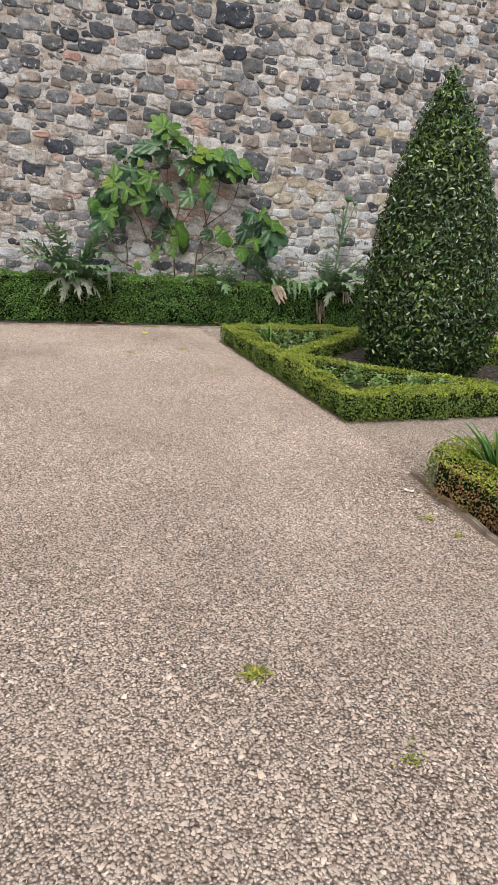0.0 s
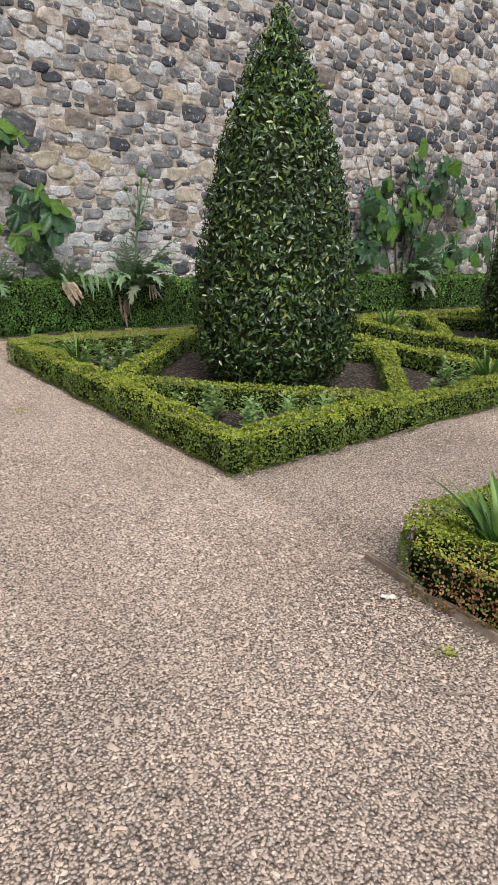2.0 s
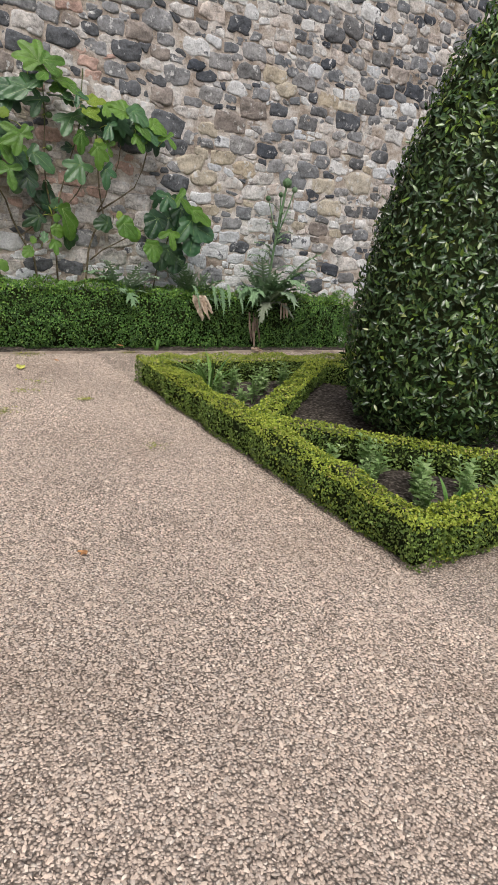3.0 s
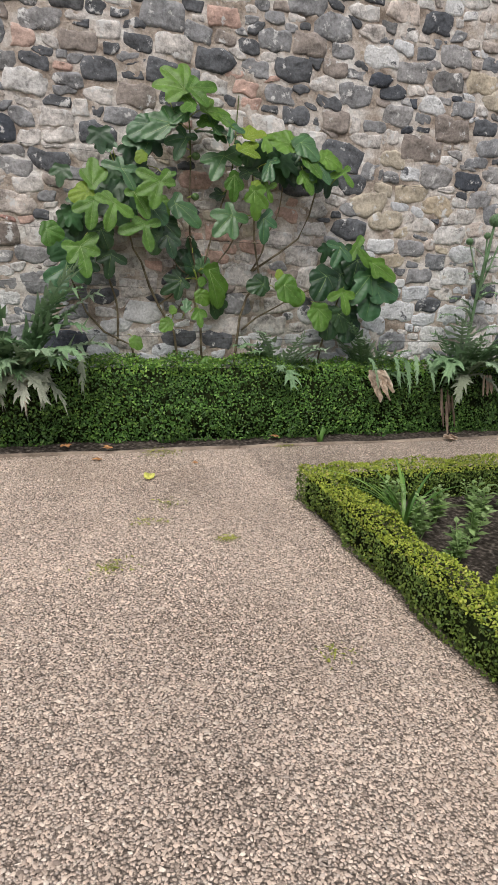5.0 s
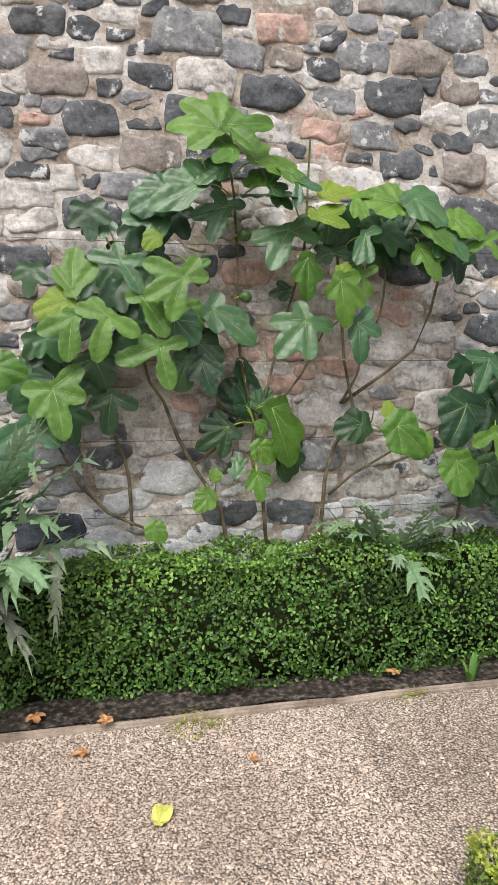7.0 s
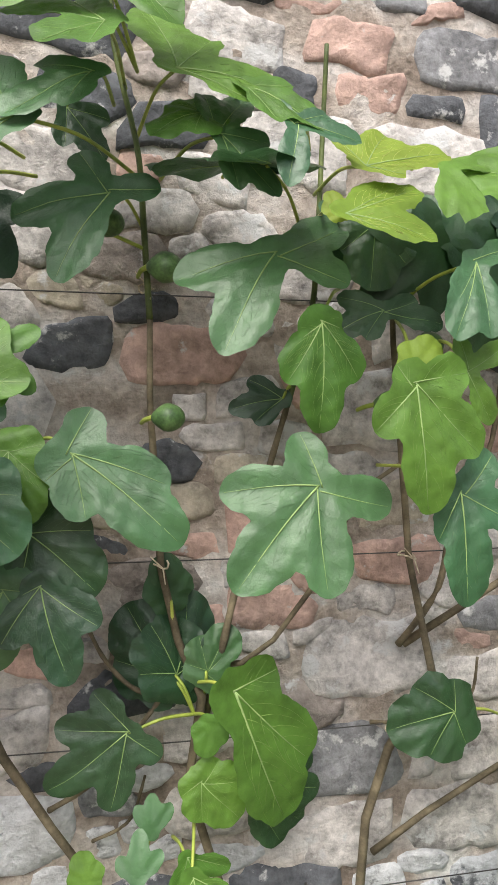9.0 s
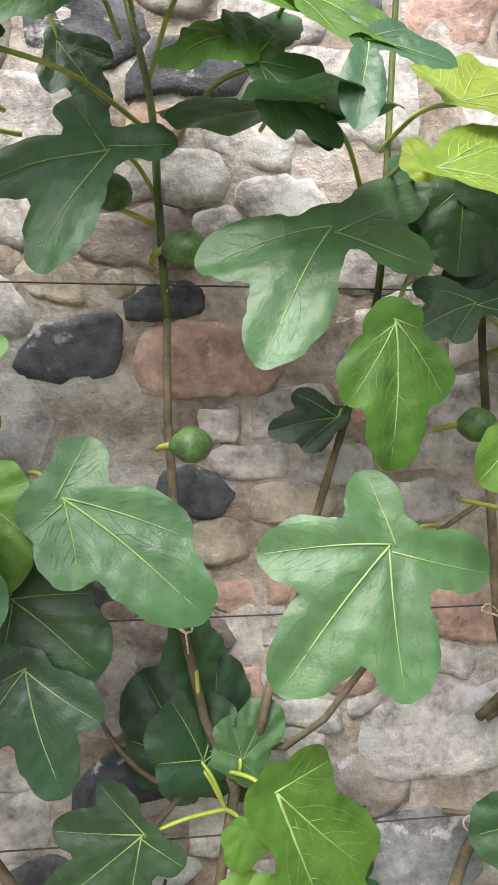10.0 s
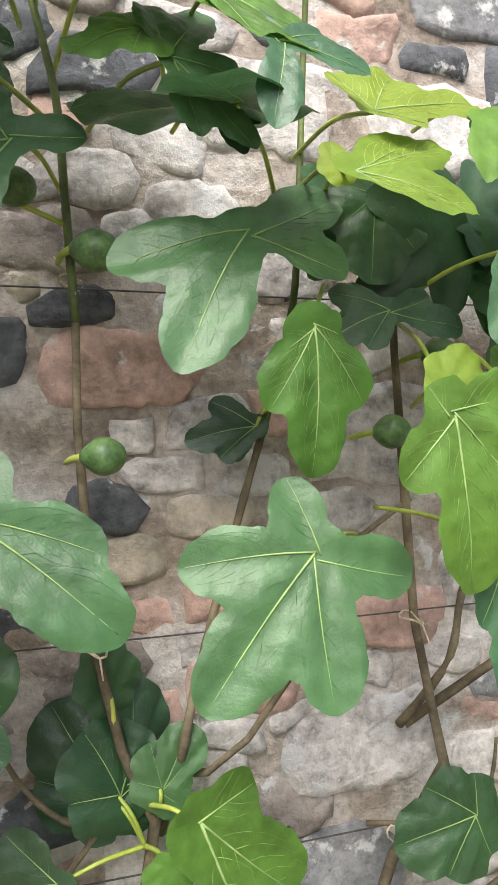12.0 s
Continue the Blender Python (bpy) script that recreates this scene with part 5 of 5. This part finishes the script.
# ---- stone bench at the end of the hedge ----
def bench(x, y):
    root = tagged(new("stone_bench"), "weathered stone garden bench against the wall", "bench")
    root.location = (x, y, 0)
    part("seat", fast_mesh("seat", *block(-0.55, 0.55, -0.19, 0.19, 0.41, 0.475, 0.012), M_BENCH), root)
    for s in (-0.38, 0.38):
        z = np.array([0.0, 0.05, 0.06, 0.16, 0.26, 0.35, 0.36, 0.41])
        hw = np.array([0.10, 0.10, 0.075, 0.055, 0.085, 0.105, 0.12, 0.12])
        v = np.concatenate([np.stack([s + hw * a * 0.75, np.full(8, 0.14 * b), z], 1) for a, b in ((-1, -1), (1, -1), (1, 1), (-1, 1))])
        f = []
        for a in range(4):
            b = (a + 1) % 4
            f += [(a * 8 + i, b * 8 + i, b * 8 + i + 1, a * 8 + i + 1) for i in range(7)]
        f += [(0, 24, 16, 8), (7, 15, 23, 31)]
        part("leg", fast_mesh("leg", v, f, M_BENCH, smooth=False), root)


bench(5.92, 8.19)


# ---- litter on the gravel ----
def fallen(x, y, s, tone, turn, label, z=0.012):
    th = np.linspace(-np.pi, np.pi, 26, endpoint=False)
    r = s * (lobed_outline("3" if tone == "o" else "1", th)[0] if tone != "w" else np.full(26, 0.35) + 0.6 * np.cos(th) ** 2)
    v = np.concatenate([[(0, 0, 0.006)], np.stack([r * np.sin(th), r * np.cos(th), 0.004 + 0.25 * s * np.sin(th * 3) ** 2 * (r / s)], 1)])
    low = v - np.array([0, 0, 0.002])
    f = [(0, 1 + j, 1 + (j + 1) % 26) for j in range(26)] + [(27, 28 + (j + 1) % 26, 28 + j) for j in range(26)]
    f += [(1 + j, 28 + j, 28 + (j + 1) % 26) for j in range(26)] + [(1 + j, 28 + (j + 1) % 26, 1 + (j + 1) % 26) for j in range(26)]
    ob = tagged(new("fallen_leaf" if tone != "w" else "bark_chip", fast_mesh("fallen_leaf", np.concatenate([v, low]), f, M_FALLEN[tone], smooth=False)), label, "leaf litter")
    ob.matrix_basis = pose(x, y, z, 4, 3, turn)


fallen(1.26, 7.37, 0.075, "y", -20, "yellow-green fallen leaf lying on gravel")
for x, y, s, t in ((1.09, 7.91, 0.05, 30), (1.01, 7.78, 0.045, 110), (0.81, 8.0, 0.06, 200), (2.36, 8.05, 0.05, 80), (1.62, 7.62, 0.03, 10), (0.84, 4.44, 0.03, 60), (0.15, 7.75, 0.05, 140)):
    fallen(x, y, s, "o", t, "dry orange-brown fallen leaf on gravel", 0.045 if y > 7.9 else 0.012)
fallen(1.81, 2.63, 0.03, "w", 60, "pale wood chip lying on gravel")
tagged(new("twig", fast_mesh("twig", *tube([(1.52, 2.24, 0.016), (1.56, 2.19, 0.018), (1.60, 2.17, 0.015), (1.65, 2.10, 0.016)], 0.0026, 0.0018, 6), M_KERB)), "thin pale dry twig lying on gravel", "twig")


def weed(x, y, n, s, seed):
    rng = np.random.default_rng(seed)
    n = 3 * n
    a = rng.uniform(0, 6.28, n)
    p = np.stack([x + rng.normal(0, s, n), y + rng.normal(0, s * 0.7, n), np.full(n, 0.012)], 1)
    v, f = scatter(*BAYLEAF, p, np.stack([rng.normal(0, 0.4, n), rng.normal(0, 0.4, n), np.ones(n)], 1), np.stack([np.cos(a), np.sin(a), np.full(n, 1.1)], 1), rng.uniform(0.010, 0.024, n))
    tagged(new("weed", fast_mesh("weed", v, f, M_FALLEN["g"])), "small yellow-green weed growing in gravel", "weed", "weeds in the gravel")


for k, (x, y, n, s) in enumerate(((0.50, 1.47, 40, 0.022), (1.50, 6.49, 26, 0.03), (0.91, 6.31, 30, 0.05), (1.31, 6.98, 18, 0.04), (1.15, 6.75, 18, 0.05), (1.44, 7.90, 60, 0.07), (2.37, 7.92, 30, 0.04), (1.72, 2.32, 14, 0.02), (1.75, 2.12, 10, 0.02), (0.78, 1.05, 10, 0.03), (1.6, 5.5, 14, 0.04))):
    weed(x, y, n, s, 70 + k)


# ---- the rubble wall ----
STONES_A = [
    (1.9, 2.85, 0.28, 0.13, 'R'), (2.06, 2.44, 0.21, 0.11, 'R'),
    (1.87, 2.59, 0.29, 0.12, 'D'), (2.41, 2.61, 0.39, 0.11, 'D'),
    (2.27, 2.77, 0.24, 0.14, 'G'), (2.52, 2.78, 0.25, 0.15, 'B'),
    (2.71, 2.44, 0.23, 0.1, 'D'), (2.47, 2.32, 0.29, 0.11, 'D'),
    (1.09, 2.42, 0.19, 0.16, 'D'), (1.32, 2.62, 0.19, 0.12, 'D'),
    (1.06, 2.76, 0.15, 0.07, 'D'), (1.5, 2.8, 0.49, 0.09, 'G'),
    (1.09, 2.05, 0.22, 0.14, 'D'), (0.85, 2.21, 0.15, 0.08, 'D'),
    (1.56, 2.63, 0.28, 0.14, 'P'), (2.74, 2.67, 0.17, 0.12, 'B'),
]
STONES_B = [
    (2.08, 2.7, 0.15, 0.09, 'D'), (2.16, 2.58, 0.24, 0.09, 'G'),
    (0.95, 2.57, 0.29, 0.1, 'B'), (2.77, 2.33, 0.28, 0.12, 'B'),
    (1.67, 0.74, 0.23, 0.14, 'D'), (1.12, 1.02, 0.16, 0.12, 'D'),
    (1.55, 1.85, 0.09, 0.11, 'D'), (1.74, 1.83, 0.17, 0.17, 'R'),
    (1.68, 1.91, 0.13, 0.04, 'D'), (2.15, 1.21, 0.2, 0.23, 'P'),
    (1.58, 1.46, 0.09, 0.08, 'D'), (1.69, 1.38, 0.23, 0.09, 'B'),
    (1.65, 1.17, 0.18, 0.12, 'D'), (1.51, 1.94, 0.07, 0.05, 'Y'),
    (1.63, 2.01, 0.17, 0.09, 'B'), (2.12, 2.38, 0.15, 0.07, 'R'),
]
STONES_C = [
    (1.71, 1.62, 0.08, 0.08, 'D'), (1.72, 2.26, 0.15, 0.07, 'D'),
    (1.57, 2.32, 0.14, 0.09, 'D'), (3.52, 2.22, 0.37, 0.24, 'B'),
    (3.78, 2.38, 0.46, 0.14, 'B'), (3.47, 1.89, 0.35, 0.09, 'Y'),
    (3.13, 1.79, 0.42, 0.09, 'Y'), (3.99, 2.73, 0.32, 0.14, 'Y'),
    (5.0, 2.49, 0.46, 0.16, 'D'), (4.7, 2.63, 0.41, 0.08, 'Y'),
    (4.37, 1.8, 0.42, 0.18, 'G'), (5.3, 1.88, 0.56, 0.19, 'Y'),
    (2.86, 2.09, 0.4, 0.2, 'D'), (3.54, 3.06, 0.34, 0.13, 'D'),
    (7.16, 3.23, 0.62, 0.28, 'B'), (4.98, 2.58, 0.47, 0.05, 'Y'),
]
STONES_D = [
    (4.94, 1.57, 0.49, 0.13, 'Y'), (4.54, 1.92, 0.41, 0.14, 'G'),
    (4.15, 2.63, 0.29, 0.12, 'Y'), (9.45, 2.79, 0.68, 0.21, 'D'),
    (10.41, 3.8, 0.83, 0.15, 'Y'), (8.91, 4.35, 0.6, 0.09, 'D'),
    (2.47, 3.67, 0.48, 0.33, 'D'), (3.42, 3.46, 0.56, 0.1, 'P'),
    (0.59, 2.79, 0.28, 0.19, 'D'), (0.41, 2.01, 0.35, 0.18, 'D'),
    (0.12, 1.74, 0.28, 0.16, 'D'), (0.43, 1.39, 0.26, 0.2, 'B'),
    (0.77, 1.86, 0.33, 0.1, 'D'), (1.93, 1.32, 0.18, 0.09, 'R'),
    (2.1, 1.0, 0.2, 0.16, 'G'), (2.72, 1.19, 0.22, 0.2, 'P'),
    (3.3, 1.68, 0.36, 0.11, 'Y'), (3.28, 2.12, 0.27, 0.1, 'Y'),
]
X0, X1, Z1 = -4.0, 15.0, 6.6


def clip(poly, a, b, c):
    """The part of a convex polygon where a x + b z <= c."""
    out = []
    for i in range(len(poly)):
        p, q = poly[i - 1], poly[i]
        dp, dq = a * p[0] + b * p[1] - c, a * q[0] + b * q[1] - c
        if (dp < 0) != (dq < 0):
            k = dp / (dp - dq)
            out.append((p[0] + k * (q[0] - p[0]), p[1] + k * (q[1] - p[1])))
        if dq <= 0:
            out.append(q)
    return out


def rubble():
    """Stones packed by weighted cells: known big ones first, then random ones between them."""
    rng = np.random.default_rng(17)
    K = 1.85
    seeds = [(x, z * K, (w + K * h) / 4 * 1.04, t) for x, z, w, h, t in STONES_A + STONES_B + STONES_C + STONES_D]
    cell = 0.3
    grid = {}
    for i, s in enumerate(seeds):
        grid.setdefault((int(s[0] // cell), int(s[1] // cell)), []).append(i)

    def near(x, z, reach):
        cx, cz = int(x // cell), int(z // cell)
        for i in range(cx - reach, cx + reach + 1):
            for j in range(cz - reach, cz + reach + 1):
                yield from grid.get((i, j), ())

    for r_try, tries in ((0.15, 2500), (0.115, 7000), (0.085, 14000), (0.06, 20000), (0.038, 24000)):
        for _ in range(tries):
            x, z = rng.uniform(X0, X1), rng.uniform(0, Z1 * K)
            r = r_try * rng.uniform(0.85, 1.1)
            if (x > 9.0 or x < -1.5 or z > 4.6 * K) and r_try < 0.08 or x > 6.5 and r_try < 0.05:
                continue
            if all((x - seeds[i][0]) ** 2 + (z - seeds[i][1]) ** 2 > ((r + seeds[i][2]) * 0.90) ** 2 for i in near(x, z, 2)):
                hz = z / K
                if hz < 1.0:
                    share = "WWWWWWWWPPGD"
                elif x > 6.0 or x > 4.0 and hz > 2.5 or hz > 3.3:
                    share = "DDDDDDGGGGGGGPPPPWWB"
                elif x > 2.9:
                    share = "GGGGGPPPPPPPWWWYYBDDDD" + ("WWWWWWWWW" if hz < 1.6 else "")
                elif 1.35 < x < 2.4 and 1.15 < hz < 2.25:
                    share = "PPPPPPPRRYB"
                elif hz > 2.2:
                    share = "DDDDDDBBGGGGPPPPPPR"
                else:
                    share = "PPPPPPPPGGGGBBDDR"
                t = share[int(rng.random() * len(share))]
                grid.setdefault((int(x // cell), int(z // cell)), []).append(len(seeds))
                seeds.append((x, z, r, t))
    out = []
    for i, (x, z, r, t) in enumerate(seeds):
        poly = [(x - 0.4, z - 0.4), (x + 0.4, z - 0.4), (x + 0.4, z + 0.4), (x - 0.4, z + 0.4)]
        for j in near(x, z, 2):
            if j == i:
                continue
            a, b = seeds[j][0] - x, seeds[j][1] - z
            d2 = a * a + b * b
            if d2 > 0.64:
                continue
            c = (d2 + r * r - seeds[j][2] ** 2) / 2
            poly = clip(poly, a, b, c + a * x + b * z)
            if len(poly) < 3:
                break
        if len(poly) >= 3:
            out.append(([(px, pz / K) for px, pz in poly], t, x, z / K, r))
    return out, rng


def stone_shape(poly, t, rng, fine):
    """A rounded, slightly domed face on a cell: outline, shoulder and crown, sunk at its rim into the mortar."""
    p = np.array(poly)
    c = p.mean(0)
    size = np.sqrt(np.ptp(p[:, 0]) * np.ptp(p[:, 1]))
    blocky = t in "PGYW"
    gap = rng.uniform(0.002, 0.009) if blocky else rng.uniform(0.003, 0.012)
    square = rng.uniform(0.5, 0.9) if blocky else rng.uniform(0.3, 0.85)
    hw, hh = np.ptp(p[:, 0]) / 2 * 0.92, np.ptp(p[:, 1]) / 2 * 0.90
    mid = (p.max(0) + p.min(0)) / 2
    ang = math.atan2(hh, hw)
    th = np.sort(np.concatenate([[ang, np.pi - ang, np.pi + ang, -ang + 2 * np.pi], np.linspace(0.02, 2 * np.pi, 16 if fine else 8, endpoint=False)]))
    tilt = rng.normal(0, 0.07)
    out = []
    for a in th:
        u = np.array([math.cos(a), math.sin(a)])
        box = min(hw / max(abs(u[0]), 1e-6), hh / max(abs(u[1]), 1e-6))
        reach = 9.0
        for i in range(len(p)):
            s, e = p[i - 1] - c, p[i] - p[i - 1]
            det = u[0] * e[1] - u[1] * e[0]
            if abs(det) > 1e-9:
                r, k = (s[0] * e[1] - s[1] * e[0]) / det, (s[0] * u[1] - s[1] * u[0]) / det
                if r > 0 and -1e-6 <= k <= 1 + 1e-6:
                    reach = min(reach, r)
        reach = box if reach > 8 else reach
        d = u * ((1 - square) * reach + square * min(box * 0.97, reach * 1.25)) * rng.uniform(0.97, 1.02)
        d = d * max(1 - gap / max(np.linalg.norm(d), 0.012), 0.5)
        out.append(c * (1 - square * 0.6) + mid * square * 0.6 + np.array([d[0] - tilt * d[1], d[1] + tilt * d[0]]))
    p = np.array(out)
    p = p * 0.80 + (np.roll(p, 1, 0) + np.roll(p, -1, 0)) * 0.10
    n = len(p)
    ph = rng.uniform(0, 9)
    p = p + np.array([[noise.noise((a * 13, b * 13, ph)) + 0.5 * noise.noise((a * 45, b * 45, ph)), noise.noise((a * 13, b * 13, ph + 5)) + 0.5 * noise.noise((a * 45, b * 45, ph + 5))] for a, b in p]) * size * 0.10
    h = 0.011 + size * rng.uniform(0.012, 0.04) * (1.3 if t in "DB" else 0.8)
    rings = ((1.03, 0.02), (1.0, -0.2 * h), (0.93, -0.8 * h), (0.72, -h), (0.38, -h)) if fine else ((1.03, 0.02), (0.95, -0.7 * h), (0.6, -h))
    v = []
    for s, y in rings:
        q = c + (p - c) * s
        for a, b in q:
            v.append((a, WALL_Y + y + ((0.25 * h + 0.004) * noise.noise((a * 26, b * 26, ph)) + 0.6 * h * noise.noise((a * 9, b * 9, ph))) * (y < 0), b))
    v.append((c[0], WALL_Y - h * rng.uniform(0.9, 1.1), c[1]))
    f = []
    for k in range(len(rings) - 1):
        for j in range(n):
            q = (j + 1) % n
            f += [(k * n + j, k * n + q, (k + 1) * n + q), (k * n + j, (k + 1) * n + q, (k + 1) * n + j)]
    m = (len(rings) - 1) * n
    f += [(m + j, m + (j + 1) % n, len(v) - 1) for j in range(n)]
    return np.array(v), np.array(f)


nx, nz = 320, 112
gx, gz = np.meshgrid(np.linspace(X0, X1, nx), np.linspace(-0.1, Z1, nz))
gy = np.array([WALL_Y - 0.008 + 0.006 * noise.noise((a * 5, b * 5, 1)) + 0.005 * noise.noise((a * 19, b * 19, 2)) for a, b in zip(gx.ravel(), gz.ravel())])
v = np.stack([gx.ravel(), gy, gz.ravel()], 1)
i = np.arange(nx * nz).reshape(nz, nx)
f = np.stack([i[:-1, :-1], i[:-1, 1:], i[1:, 1:], i[1:, :-1]], -1).reshape(-1, 4)
corners = np.array([(X0, WALL_Y + 0.6, -0.1), (X1, WALL_Y + 0.6, -0.1), (X1, WALL_Y + 0.6, Z1), (X0, WALL_Y + 0.6, Z1)])
o = len(v)
ends = [(i[0, 0], o, o + 1, i[0, -1]), (i[0, -1], o + 1, o + 2, i[-1, -1]), (i[-1, -1], o + 2, o + 3, i[-1, 0]), (i[-1, 0], o + 3, o, i[0, 0]), (o, o + 3, o + 2, o + 1)]
wall = tagged(new("wall_north", fast_mesh("wall_north", np.concatenate([v, corners]), np.concatenate([f, np.array(ends)]), M_MORTAR)), "old rubble stone wall with pale lime mortar", kind="structure")
cells, rs = rubble()
near_ones = sorted(range(len(cells)), key=lambda k: math.hypot((cells[k][2] - 1.95) * 0.9, cells[k][3] - 1.9))[:300]
chosen = set(near_ones[:300])
rest = {}
for k, (poly, t, x, z, r) in enumerate(cells):
    if t in "PW" and r < 0.09 and rs.random() < 0.16:
        continue
    fine = -1.2 < x < 6.2 and z < 3.9
    sv, sf = stone_shape(poly, t, rs, fine)
    if k in chosen:
        part("stone", fast_mesh("stone", sv, sf, M_STONE[t]), wall)
    else:
        rest.setdefault(t, []).append((sv, sf))
for t, pieces in rest.items():
    ob = part("stones", fast_mesh("stones", *joined(*pieces), M_STONE[t]), wall, "irregular rubble stones bedded in mortar")
    tagged(ob, kind="stuff")

# plain walls that close the garden behind and at its ends
for nm, args in (("wall_west", (-4.6, -4.0, -14.0, 9.0, -0.1, 3.2)), ("wall_east", (15.0, 15.6, -14.0, 9.0, -0.1, 3.2)), ("wall_south", (-4.6, 15.6, -14.6, -14.0, -0.1, 2.4))):
    tagged(new(nm, fast_mesh(nm, *block(*args, 0.03), M_MORTAR, smooth=False)), "plain old garden wall", kind="structure")


# ---- loose gravel ----
def gravel(name, boxes, per_m2, size, seed):
    rng = np.random.default_rng(seed)
    P = []
    for x0, x1, y0, y1, k in boxes:
        step = (per_m2 * k) ** -0.5
        ax, ay = np.meshgrid(np.arange(x0, x1, step), np.arange(y0, y1, step * 0.94))
        ax[1::2] += step / 2
        q = np.stack([ax.ravel(), ay.ravel(), np.zeros(ax.size)], 1)
        q[:, :2] += rng.uniform(-0.42, 0.42, (len(q), 2)) * step
        P.append(q)
    P = np.concatenate(P)
    n = len(P)
    s = size * rng.lognormal(0, 0.24, n)
    S = np.stack([s * rng.uniform(0.70, 1.0, n), s * rng.uniform(1.0, 1.75, n), s * rng.uniform(0.65, 1.0, n)], 1)
    P[:, 2] = S[:, 2] * rng.uniform(-0.1, 0.75, n)
    tv = [(math.cos(a), math.sin(a), -0.3) for a in (0.1, 1.3, 2.6, 3.9, 5.1)] + [(0.30, 0.42, 0.72), (-0.25, -0.36, 0.68)]
    tf = [(0, 1, 5), (1, 2, 5), (2, 6, 5), (2, 3, 6), (3, 4, 6), (4, 5, 6), (4, 0, 5)]
    v, f = scatter(tv, tf, P, np.stack([rng.normal(0, 0.38, n), rng.normal(0, 0.38, n), np.ones(n)], 1), rng.normal(0, 1, (n, 3)) * np.array([1, 1, 0.3]), S)
    v += rng.normal(0, 0.0008, v.shape)
    ob = tagged(new(name, fast_mesh(name, v, f, M_PEBBLE)), "loose pinkish beige and grey gravel", "gravel", kind="stuff")
    return ob


BEDDING = [(-0.85, 2.04, 2.9, 7.92, 1.0), (-0.6, 1.88, 0.62, 2.9, 1.0), (2.04, 5.2, 2.82, 3.80, 0.5), (2.04, 4.6, 6.95, 7.92, 0.6)]
gravel("gravel", BEDDING, 8300, 0.0049, 31)
# gravel-coloured sheets under the pebbles, with gap shade in their colour
for k, (x0, x1, y0, y1, _) in enumerate(BEDDING):
    v = np.array([(x0, y0, 0.002 + 0.0006 * k), (x1, y0, 0.002 + 0.0006 * k), (x1, y1, 0.002 + 0.0006 * k), (x0, y1, 0.002 + 0.0006 * k)])
    tagged(new("ground_%d" % (k + 1), fast_mesh("ground", v, np.array([(0, 1, 2, 3)]), M_BED)), "fine gravel pattern under the loose gravel, shade between its stones in the colour", kind="structure")
